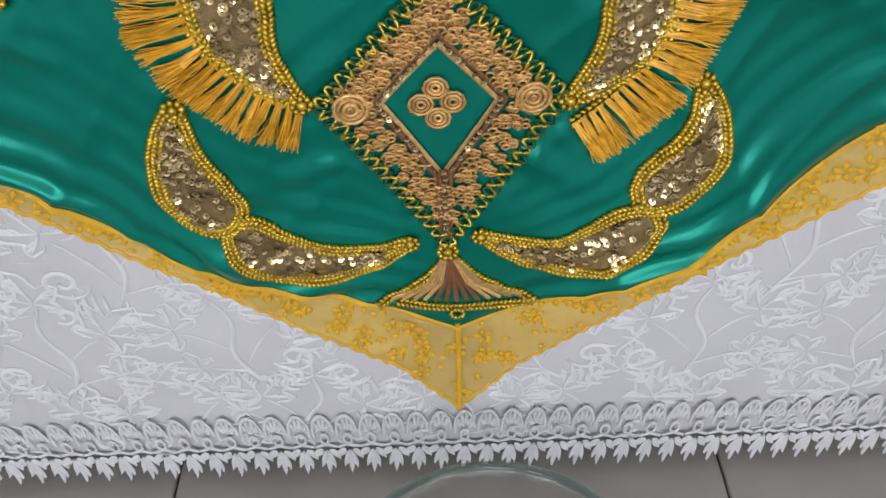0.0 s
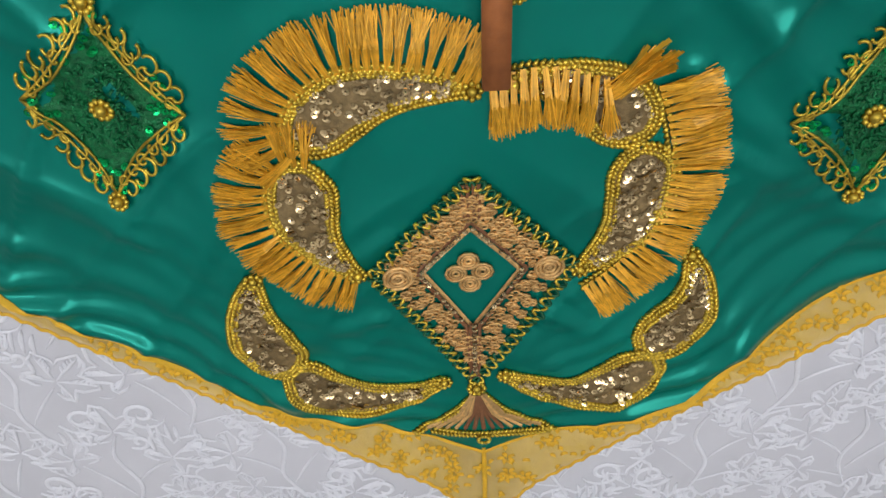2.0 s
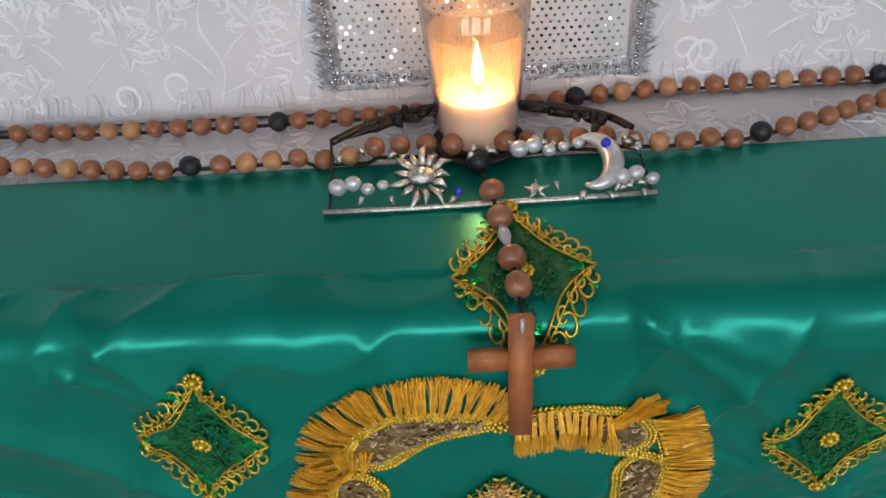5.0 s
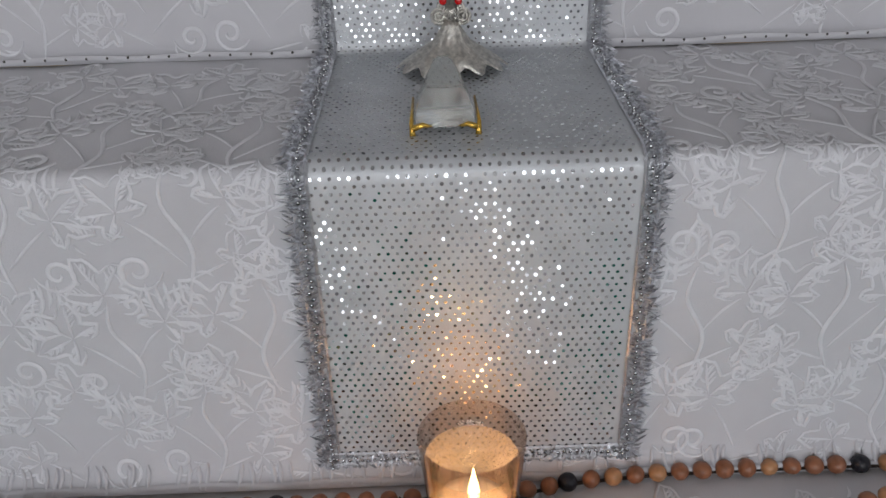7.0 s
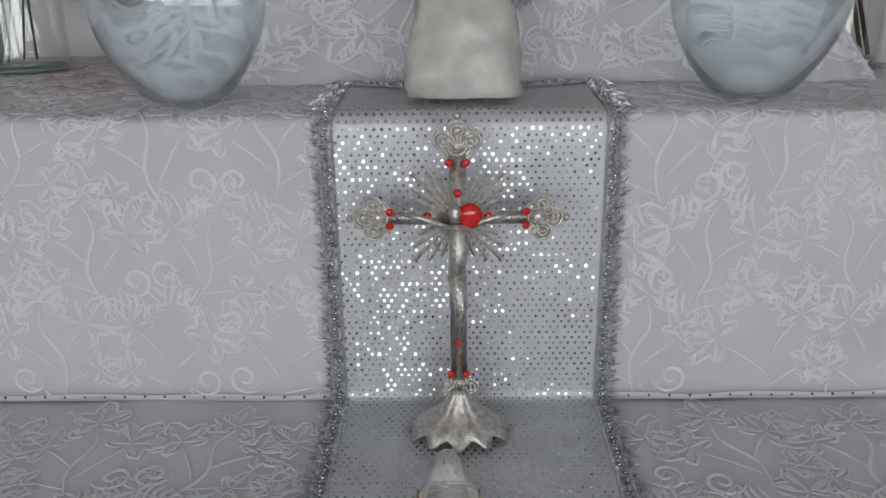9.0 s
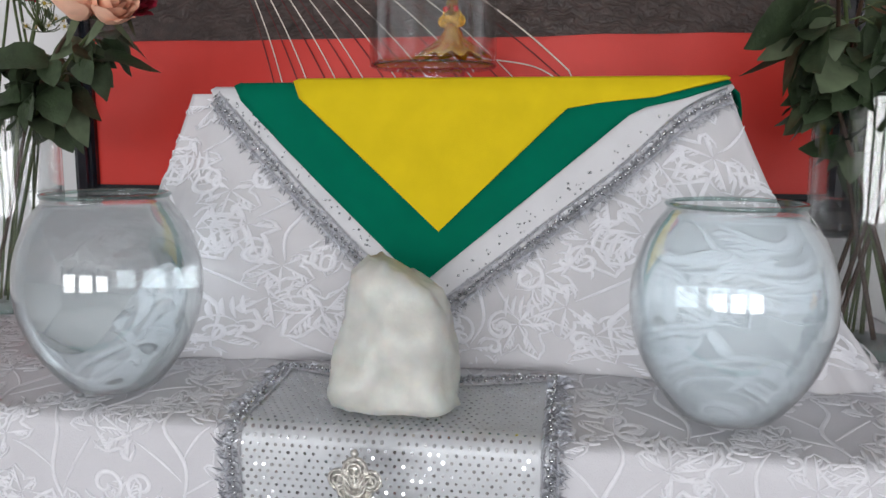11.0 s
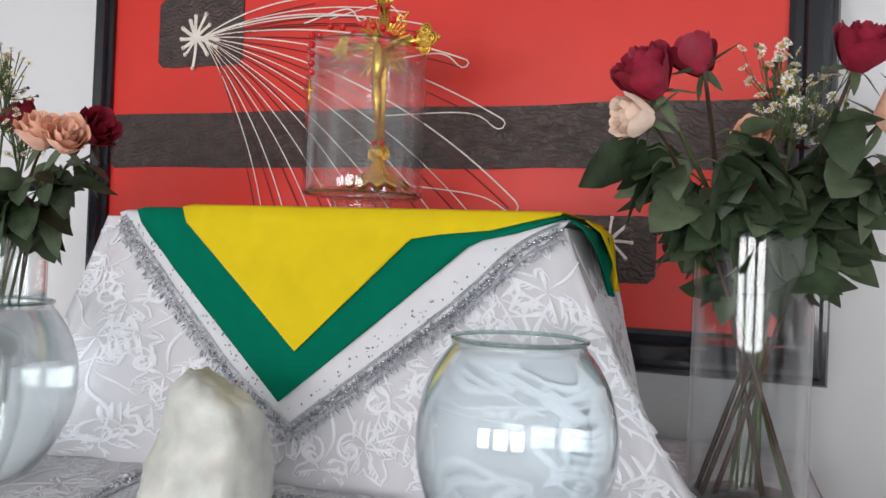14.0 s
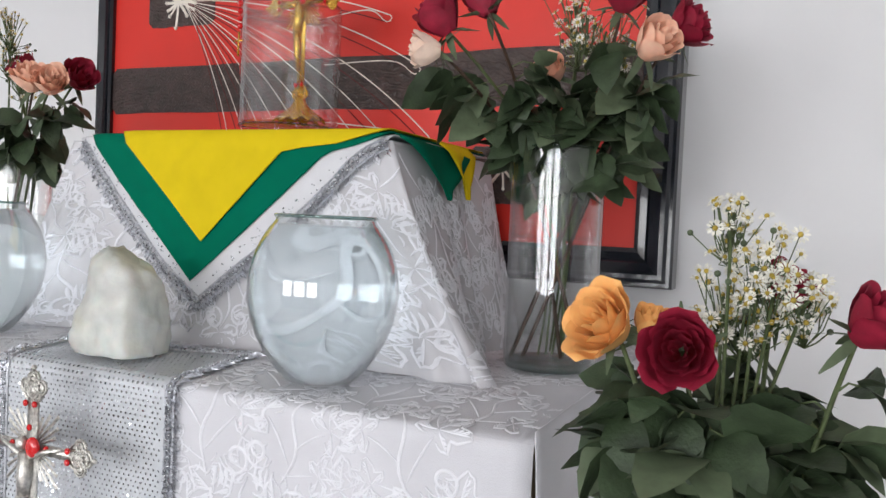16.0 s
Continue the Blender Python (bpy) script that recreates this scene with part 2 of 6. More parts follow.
def thicken(ob, t):
    so = ob.modifiers.new("thickness", 'SOLIDIFY')
    so.thickness, so.offset = t, -1
    return ob


# ---- the room ----
FLOOR, XL, XR, YB, YF, CEIL = 0.125, -2.6, 3.0, 1.45, -4.2, 3.0
floor = Build().box((XL, YF, FLOOR - 0.1), (XR, YB, FLOOR - 0.004)).done("floor", M_GROUT, smooth=False)
tagged(floor, "grey ceramic tile floor with thin dark joints", "floor", kind="structure")
wall_b = Build().box((XL - 0.15, YB, FLOOR - 0.1), (XR + 0.15, YB + 0.15, CEIL)).done("wall_back", M_WALL, smooth=False)
tagged(wall_b, "plain white painted wall behind the altar", "wall", kind="structure")
for nm, x in (("wall_left", XL - 0.15), ("wall_right", XR)):
    w = Build().box((x, YF - 0.15, FLOOR - 0.1), (x + 0.15, YB, CEIL)).done(nm, M_WALL, smooth=False)
    tagged(w, "plain white painted side wall", "wall", kind="structure")
b = Build()
xs = [XL]
for wx in (-1.6, 0.15, 1.9):
    xs += [wx - WIN_W / 2, wx + WIN_W / 2]
xs.append(XR)
for i in range(0, len(xs), 2):
    b.box((xs[i], YF - 0.15, FLOOR - 0.1), (xs[i + 1], YF, CEIL))
for i in range(1, len(xs) - 1, 2):
    b.box((xs[i], YF - 0.15, FLOOR - 0.1), (xs[i + 1], YF, WIN_Z - WIN_H / 2))
    b.box((xs[i], YF - 0.15, WIN_Z + WIN_H / 2), (xs[i + 1], YF, CEIL))
tagged(b.done("wall_front", M_WALL, smooth=False), "white wall with three window openings", "wall", kind="structure")
tagged(Build().box((XL - 0.15, YF - 0.15, CEIL), (XR + 0.15, YB + 0.15, CEIL + 0.1)).done("ceiling", M_CEIL, smooth=False),
       "plain white ceiling", "ceiling", kind="structure")
ground = Build().box((-400, -400, -0.6), (400, 400, -0.5)).done("ground", M_GROUT, smooth=False)
tagged(ground, "dark ground outside the windows", "ground", kind="structure")

# ---- the stepped altar: supports under the cloths ----
AX0, AX1, MID = -0.95, 1.28, 0.17
FY, TOP1, Y2, TOP2, Y3, TOP3, Y4, TOP4 = 0.112, 0.858, 0.441, 1.212, 0.726, 1.562, 0.937, 1.888
T3X1 = 0.79
altar = thing("altar_steps", "stepped wooden stand hidden under white cloths", "altar", (MID, 0.8, FLOOR))


def support(name, lo, hi):
    ob = Build().box(tuple(a - c for a, c in zip(lo, (MID, 0.8, FLOOR))), tuple(a - c for a, c in zip(hi, (MID, 0.8, FLOOR))), 0.004).done(name, M_WOODBOX, altar, smooth=False)
    return ob


support("bottom_step", (AX0 + 0.02, FY + 0.30, FLOOR), (AX1 - 0.02, YB - 0.02, TOP1 - 0.030))
support("table_board", (AX0 + 0.02, FY + 0.012, TOP1 - 0.030), (AX1 - 0.02, YB - 0.02, TOP1 - 0.008))
support("middle_step", (AX0 + 0.05, Y2 + 0.012, TOP1 - 0.008), (AX1 - 0.2, YB - 0.03, TOP2 - 0.010))
support("top_step", (-0.62, Y3 + 0.012, TOP2 - 0.010), (T3X1 - 0.012, YB - 0.035, TOP3 - 0.010))
block = support("top_block", (-0.10, Y4 + 0.012, TOP3 - 0.010), (0.495, 1.30, TOP4 - 0.012))

block.data.materials[0] = M_WHITE_CLOTH
D1 = Drape([(FY, 0.172), (FY, TOP1), (Y2 + 0.010, TOP1)], 0.012, 0.003, 1.5)
D2 = Drape([(Y2 - 0.018, TOP1 + 0.006), (Y2, TOP1 + 0.022), (Y2, TOP2), (Y3 + 0.010, TOP2 + 0.018)], 0.016, 0.004, 4.5)
D3 = Drape([(Y3, TOP2 + 0.018), (Y3, TOP3), (Y4 - 0.08, TOP3 + 0.010), (YB - 0.04, TOP3 + 0.010)], 0.016, 0.004, 8.5)
CLOTHS = [
    ("altar_cloth", D1, AX0, AX1, "white brocade cloth with lace hem hanging to the floor"),
    ("altar_cloth", D2, AX0 + 0.03, AX1 - 0.18, "white brocade cloth with leaf embroidery over the middle step"),
    ("altar_cloth", D3, -0.64, T3X1, "white brocade cloth with leaf embroidery over the upper step"),
]
cloth_things = []
for nm, d, x0, x1, lab in CLOTHS:
    th = thing(nm, lab, "altar cloth", (0, 0, 0), group="altar cloths")
    v, f = d.sheet(x0, x1, 0.025)
    thicken(mesh("brocade", v, f, M_BROCADE, th, smooth=True), 0.0015)
    # the ends hang down over the sides of the step
    foot = {0: FLOOR + 0.03, 1: TOP1 + 0.006, 2: TOP2 + 0.006}[len(cloth_things)]
    ys, zt = (d.p[0][0] + 0.004, d.p[-1][0]), d.p[len(d.p) // 2][1]
    for xe, o in ((x0, -1), (x1, 1)):
        v, f, ny_, nz_ = [], [], 40, 12
        for j in range(nz_ + 1):
            t = j / nz_
            for i in range(ny_ + 1):
                y = ys[0] + (ys[1] - ys[0]) * i / ny_
                fold = 0.010 * t * math.sin(y * 34 + 1.3 * math.sin(y * 9)) + 0.03 * t * t
                v.append((xe + o * (fold + 0.003 * min(1, t * 8)), y, zt - (zt - foot) * t))
        for j in range(nz_):
            for i in range(ny_):
                f.append((j * (ny_ + 1) + i, j * (ny_ + 1) + i + 1, (j + 1) * (ny_ + 1) + i + 1, (j + 1) * (ny_ + 1) + i))
        thicken(mesh("side_drop", v, f, M_BROCADE, th, smooth=True), 0.0015)
    cloth_things.append((th, d, x0, x1))

# ---- white leaf embroidery on the cloths ----
def leaf_strokes(cx, cy, size, ang, rng):
    """A five-lobed vine leaf in satin stitch: toothed outline, veins, and slanted hatching that fills one half of each lobe."""
    out = []
    lobes = [(radians(a), ln * rng.uniform(0.93, 1.06)) for a, ln in ((-118, 0.62), (-58, 0.88), (0, 1.0), (58, 0.88), (118, 0.62))]

    def rim(a):
        r = 0.30
        for la, ln in lobes:
            dv = abs(a - la) / radians(33)
            if dv < 1:
                r = max(r, ln * (1 - 0.52 * dv ** 1.25))
        return size * r * (1 + 0.05 * math.sin(a * 21))

    def at(r, a):
        return (cx + r * math.cos(ang + a), cy + r * math.sin(ang + a))

    edge = [at(rim(a), a) for a in np.linspace(radians(-150), radians(150), 46)]
    for k in range(0, 45, 15):
        out.append((np.array(edge[k:k + 16]), size * rng.uniform(0.075, 0.105)))
    for la, ln in lobes:
        out.append((bezier(at(size * 0.03, la), at(size * ln * 0.5, la + 0.06), at(size * ln * 0.9, la), 5), size * 0.075))
        side = rng.choice((-1, 1))
        for k in range(4):
            q = 0.30 + 0.14 * k
            a1 = la + side * radians(rng.uniform(17, 25)) * (1.12 - q)
            r1 = min(rim(a1) * 0.93, size * ln * (q + 0.24))
            out.append((np.array((at(size * ln * q, la), at((size * ln * q + r1) / 2, la + (a1 - la) * 0.6), at(r1, a1))), size * rng.uniform(0.05, 0.10)))
    return out


def tendril(cx, cy, size, ang, turn, turns=1.5):
    """A scroll that winds inwards."""
    t = np.linspace(0, 1, 26)
    r = size * (1 - 0.86 * t ** 0.8)
    a = ang + turn * t * turns * 2 * math.pi
    return np.stack([cx + r * np.cos(a), cy + r * np.sin(a)], 1)


def sprig(cx, cy, size, flip, rng):
    """An upright vine: bowed stem, four leaves, scrolls, and blades of grass at its foot."""
    out = []
    s = size

    def q(x, y):
        return (cx + flip * x * s, cy + y * s)

    def way(a):
        return radians(a) if flip > 0 else math.pi - radians(a)

    out.append((spline([q(0.04, -0.50), q(-0.05, -0.20), q(0.05, 0.10), q(-0.01, 0.32)], 16), s * 0.030))
    out.append((bezier(q(0.00, -0.30), q(0.14, -0.10), q(0.27, 0.02), 8), s * 0.020))
    out.append((bezier(q(-0.04, -0.16), q(-0.16, 0.0), q(-0.28, 0.06), 8), s * 0.020))
    out.append((bezier(q(0.02, -0.40), q(-0.14, -0.34), q(-0.24, -0.30), 8), s * 0.018))
    for x, y, z, a in ((-0.31, 0.10, 0.30, 130), (0.31, 0.08, 0.31, 50), (0.00, 0.36, 0.27, 88), (-0.30, -0.30, 0.24, 170)):
        out += leaf_strokes(*q(x, y), s * z * rng.uniform(0.92, 1.08), way(a + rng.uniform(-18, 18)), rng)
    for x, y, z, a, hnd, tn in ((0.30, -0.30, 0.15, 190, 1, 1.5), (-0.14, 0.26, 0.075, -40, -1, 1.2), (0.17, 0.30, 0.07, 220, 1, 1.1)):
        out.append((tendril(*q(x, y), s * z, way(a), hnd * flip, tn), s * 0.034))
    for k in range(4):
        x = 0.10 + 0.055 * k
        out.append((bezier(q(x, -0.56), q(x + 0.03, -0.48), q(x + 0.01, -0.40 + 0.02 * (k % 2)), 5), s * 0.030))
    for k in range(7):
        a, rr = rng.uniform(0, 2 * math.pi), rng.uniform(0.36, 0.55)
        p, b2 = q(rr * math.cos(a), rr * math.sin(a)), a + rng.uniform(-0.9, 0.9)
        e = (p[0] + 0.10 * s * math.cos(b2), p[1] + 0.10 * s * math.sin(b2))
        out.append((bezier(p, ((p[0] + e[0]) / 2 + 0.03 * s * math.sin(b2), (p[1] + e[1]) / 2 - 0.03 * s * math.cos(b2)), e, 5), s * rng.uniform(0.014, 0.026)))
    t = rng.uniform(-0.3, 0.3)
    turn = np.array(((math.cos(t), math.sin(t)), (-math.sin(t), math.cos(t))))
    return [((pts - (cx, cy)) @ turn + (cx, cy), w) for pts, w in out]


rng = random.Random(5)
for ci, (th, d, x0, x1) in enumerate(cloth_things):
    bb = Build()
    row, s = 0, 0.075
    while s < d.length - 0.03:
        x = max(x0, -0.70) + 0.06 + (0.068 if row % 2 else 0.0)
        k = 0
        while x < min(x1, 1.10) - 0.05:
            size = 0.152 * rng.uniform(0.92, 1.05)
            jx, js = rng.uniform(-0.008, 0.008), rng.uniform(-0.008, 0.008)
            for pts, w in sprig(x + jx, s + js, size, 1 if (k + row) % 2 else -1, rng):
                if pts[:, 1].min() > 0.004 and pts[:, 1].max() < d.length - 0.002 and pts[:, 0].min() > x0 + 0.004 and pts[:, 0].max() < x1 - 0.004:
                    bb.stroke(pts, w, d.place, 0.0005)
            x += 0.136
            k += 1
        s += 0.116
        row += 1
    bb.done("leaf_embroidery", M_EMBROID, th, "raised satin-stitch vine leaves and curls")

# ---- stitched hems at the foot of the two upper cloths ----
for ci in (1, 2):
    th, d, x0, x1 = cloth_things[ci]
    bb, hb = Build(), Build()
    xs_h = np.linspace(x0, x1, 160)
    bb.stroke([(x, 0.006 + 0.0012 * math.sin(x * 40)) for x in xs_h], 0.006, d.place, 0.0012, False)
    hem_rng = random.Random(15 + ci)
    xh = x0 + 0.006
    while ci == 1 and xh < x1 - 0.006:
        # leaf tips and stitched blades that make the cut edge uneven
        for k in range(hem_rng.randint(2, 4)):
            lean = hem_rng.uniform(-0.006, 0.006)
            bb.stroke(bezier((xh, 0.030), (xh + lean * 0.4, 0.018), (xh + lean, hem_rng.uniform(0.0, 0.006)), 5), hem_rng.uniform(0.0028, 0.0055), d.place, 0.0014)
            xh += hem_rng.uniform(0.006, 0.011)
        xh += hem_rng.uniform(0.006, 0.030)
    x = x0 + 0.01 if ci == 2 else x1
    while x < x1 - 0.01:
        hb.ball(d.place(x, 0.0065, 0.003), 0.0017, 5, 3)
        x += 0.0235
    bb.done("stitched_hem", M_BROCADE, th, "white stitched hem")
    if hb.v:
        tagged(hb.done("hem_dots", M_GROUT, th, "tiny dark dots along the hem"), kind="stuff")

# ---- lace hem of the lowest cloth ----
th, d, x0, x1 = cloth_things[0]
PITCH = 0.0232


def front_place(x, z, lift=0.0):
    return (x, FY - lift - 0.002, 0.195 + (z - 0.176) * 2.15)


bb = Build()
n = int((x1 - x0) / PITCH)
for i in range(n):
    cx = x0 + (i + 0.5) * PITCH
    z = 0.176
    ring = [(cx + 0.0042 * math.cos(a), z + 0.003 + 0.0042 * math.sin(a)) for a in np.linspace(0, 2 * math.pi, 11)]
    bb.stroke(ring, 0.0026, front_place, 0.001, False)
    arch = [(cx + 0.0098 * math.cos(a), z + 0.008 + 0.0145 * math.sin(a)) for a in np.linspace(0.1, math.pi + 0.2, 11)]
    bb.stroke(arch, 0.0028, front_place, 0.001, False)
    for k in range(4):
        a = radians(40 + 33 * k)
        bb.stroke([(cx + 0.005 * math.cos(a), z + 0.008 + 0.005 * math.sin(a)), (cx + 0.009 * math.cos(a), z + 0.008 + 0.013 * math.sin(a))], 0.0035, front_place, 0.0006, False)
    bb.stroke([(cx - 0.011, z - 0.004), (cx, z - 0.0015), (cx + 0.011, z - 0.004)], 0.0022, front_place, 0.0008, False)
    for a, ln, ox in ((-62, 0.017, -0.001), (-88, 0.021, 0.0), (-115, 0.017, 0.001), (-150, 0.012, -0.003), (-30, 0.012, 0.003)):
        ar = radians(a - 8)
        p0 = (cx + ox, z - 0.006)
        p2 = (p0[0] + ln * math.cos(ar), p0[1] + ln * math.sin(ar))
        bb.stroke(bezier(p0, ((p0[0] + p2[0]) / 2 + 0.001, (p0[1] + p2[1]) / 2), p2, 6), 0.0062, front_place, 0.001)
bb.done("lace_hem", M_LACE, th, "white guipure lace edging of rings and leaves")

# ---- floor tiles ----
rng = random.Random(8)
TILE, JOINT = 0.575, 0.003
tb = Build().box((0.0015, 0.0015, -0.006), (TILE - 0.0015, TILE - 0.0015, 0.0), 0.0012)
tile_me = None
for i in range(-5, 6):
    for j in range(-8, 3):
        x, y = -0.130 + i * TILE, -0.02 + j * TILE
        if x < XL - 0.3 or x > XR or y > YB - 0.1:
            continue
        if tile_me is None:
            ob = tb.done("tile", M_TILE, floor, smooth=False)
            tile_me = ob.data
        else:
            ob = new("tile", tile_me)
            ob.parent = floor
        ob.location = (x, y, FLOOR + 0.002)

# ---- silver sequin runner over the steps ----
RX0, RX1 = 0.032, 0.316
DR = Drape([(Y2, TOP1 + 0.022), (Y2, TOP2), (Y3, TOP2 + 0.018), (Y3, TOP3), (Y4 - 0.055, TOP3 + 0.010)], 0.016)
runner = thing("table_runner", "silver sequin mesh runner with tinsel braid edges over the steps", "table runner")


def run_place(x, s, lift=0.0):
    return DR.place(x, s, lift + 0.004)


v, f = DR.sheet(RX0 - 0.012, RX1 + 0.012, 0.02, lift=0.004)
mesh("mesh_fabric", v, f, M_RUNNER, runner, smooth=True)
rng = random.Random(3)
bb = Build()
SP = 0.0082
rows_n = int(DR.length / (SP * 0.80))
for j in range(rows_n):
    s = 0.006 + j * SP * 0.80
    for i in range(int((RX1 - RX0) / SP)):
        x = RX0 + (i + (0.5 if j % 2 else 0.0) + 0.25) * SP
        if rng.random() < 0.02:
            continue
        r = 0.0017 * rng.uniform(0.8, 1.1)
        tu, ts = rng.gauss(0, 0.09) + 0.30 * noise.noise((x * 13, s * 9, 2)), rng.gauss(0, 0.09) - 0.08 + 0.34 * noise.noise((x * 11 + s * 5, s * 10, 5))
        pts = []
        for k in range(6):
            a = math.pi / 3 * k
            du, ds = r * math.cos(a), r * math.sin(a)
            pts.append(run_place(x + du, s + ds, 0.0007 + du * tu + ds * ts))
        bb.add(pts, [(0, 1, 2, 3, 4, 5)])
ob = bb.done("sequins", M_SEQUIN, runner, "small round silver sequins", smooth=False)
tagged(ob, kind="stuff")


def tinsel_edge(line, place, rng, out=1, width=0.019, parent=None, step=0.0032, tuft=0.0175):
    """Braid of tinsel along a line of cloth points: a corded band, bright beads and ragged tufts outward."""
    line = spline(line, max(8, int(np.linalg.norm(np.diff(np.asarray(line), axis=0), axis=1).sum() / step)))
    d = np.gradient(line, axis=0)
    d /= np.linalg.norm(d, axis=1, keepdims=True)
    nrm = np.stack([d[:, 1], -d[:, 0]], 1) * out
    bb = Build()
    for k in (-0.35, 0.0, 0.35):
        bb.stroke(line + nrm * k * width, width * 0.17, place, 0.0015, False)
    for i in range(len(line)):
        for k in range(7):
            w0 = rng.uniform(-0.5, 0.55) * width
            p0 = line[i] + nrm[i] * w0 + d[i] * rng.uniform(-0.003, 0.003)
            tier = 0.6 + 0.4 * math.sin(i * 1.3) ** 2
            ln = rng.uniform(0.35, 1.0) * tuft * tier
            ang = rng.uniform(-0.9, 0.9)
            p2 = p0 + (nrm[i] * math.cos(ang) + d[i] * math.sin(ang)) * ln
            h = rng.uniform(0.001, 0.004)
            mid = (p0 + p2) / 2
            w = 0.0007
            a0, a1, b0, c0 = place(*(p0 + d[i] * w), 0.0015), place(*(p0 - d[i] * w), 0.0015), place(*mid, h + 0.0015), place(*p2, h * rng.uniform(0.2, 1.0))
            bb.add([a0, a1, b0, c0], [(0, 1, 2), (0, 2, 3), (1, 3, 2)])
    tin = bb.done("tinsel_braid", M_TINSEL, parent, smooth=False)
    bb = Build()
    for i in range(0, len(line), 2):
        p = line[i] + nrm[i] * rng.uniform(-0.12, 0.12) * width
        bb.ball(place(*p, 0.0035), 0.0021, 6, 4, squash=(1, 0.6, 1))
    tagged(bb.done("bead_trim", M_SEQUIN, parent, "row of bright faceted beads"), kind="stuff")
    return tin


rng = random.Random(11)
L = DR.length
for xe, o in ((RX0 - 0.008, -1), (RX1 + 0.008, 1)):
    tinsel_edge([(xe, s) for s in np.linspace(0.0, L, 20)], run_place, rng, o, parent=runner)
tinsel_edge([(x, 0.011) for x in np.linspace(RX0 - 0.01, RX1 + 0.01, 8)], run_place, rng, 1, parent=runner)
tinsel_edge([(x, L - 0.004 - 0.03 * math.sin((x - RX0) / (RX1 - RX0) * math.pi)) for x in np.linspace(RX0 - 0.01, RX1 + 0.01, 8)], run_place, rng, -1, parent=runner)

# ---- painting on the back wall ----
PX0, PX1, PZ0, PZ1, PY = -0.535, 0.750, 1.745, 2.62, 1.412
painting = thing("painting", "abstract red canvas with charcoal bands and dripped white lines", "painting", (0.1, YB - 0.002, PZ0))


def pt_off(ob):
    ob.matrix_parent_inverse = Matrix.Translation((-0.1, -(YB - 0.002), -PZ0))
    return ob


pt_off(Build().box((PX0 - 0.005, PY, PZ0 - 0.005), (PX1 + 0.005, PY + 0.02, PZ1 + 0.005)).done("canvas", M_RED, painting, "bright red painted canvas", smooth=False))


def pic(x, z, lift=0.0):
    return (x, PY - lift, z)


def patch(name, x0, x1, z0, z1, rough_edge, seed):
    """A slab of textured paint with slightly uneven, rounded outline."""
    r = random.Random(seed)
    rr, out = 0.012, []
    n = 14
    for k in range(n + 1):
        out.append((x0 + rr + (x1 - x0 - 2 * rr) * k / n, z0 + r.uniform(-1, 1) * rough_edge))
    out.append((x1, z0 + rr))
    out.append((x1, z1 - rr))
    for k in range(n + 1):
        out.append((x1 - rr - (x1 - x0 - 2 * rr) * k / n, z1 + r.uniform(-1, 1) * rough_edge))
    out.append((x0, z1 - rr))
    out.append((x0, z0 + rr))
    m = len(out)
    v = [(x, PY - 0.003, z) for x, z in out] + [(x, PY + 0.001, z) for x, z in out]
    f = [tuple(range(m))] + [(k, (k + 1) % m, m + (k + 1) % m, m + k) for k in range(m)]
    return pt_off(mesh(name, v, f, M_CHAR, painting, "thick charcoal paint"))


patch("charcoal_band", PX0 + 0.0, PX1, 2.004, 2.113, 0.002, 1)
patch("charcoal_square", -0.425, -0.228, 2.205, 2.345, 0.001, 2)
patch("charcoal_square", 0.420, 0.565, 1.816, 1.926, 0.001, 3)
r = random.Random(4)
cx, cz = -0.335, 2.262


def paint_line(pts, w, dark=False, taper=False):
    b1 = Build().stroke(pts, w, pic, 0.004, taper)
    return pt_off(b1.done("paint_line", M_LINESHADOW if dark else M_PAINTLINE, painting, "dark red line drawn as the white line's shadow" if dark else ""))


def paint_star(x, z, n, lo, hi, w, seed):
    """Strokes of splashed paint round a point, each with a blob at its end."""
    q = random.Random(seed)
    for k in range(n):
        a = radians(k * 360 / n + q.uniform(-9, 9))
        ln = q.uniform(lo, hi)
        e = (x + ln * math.cos(a), z + ln * math.sin(a))
        st = Build().stroke(bezier((x, z), (x + ln * 0.5 * math.cos(a + 0.1), z + ln * 0.5 * math.sin(a + 0.1)), e, 6), w * q.uniform(0.8, 1.3), pic, 0.004, False)
        st.ball(pic(*e, 0.004), w * 0.72, 6, 4)
        pt_off(st.done("paint_stroke", M_PAINTLINE, painting, "splashed white paint"))


paint_star(cx, cz, 12, 0.030, 0.062, 0.0065, 14)
paint_star(0.490, 1.884, 8, 0.026, 0.046, 0.0050, 16)
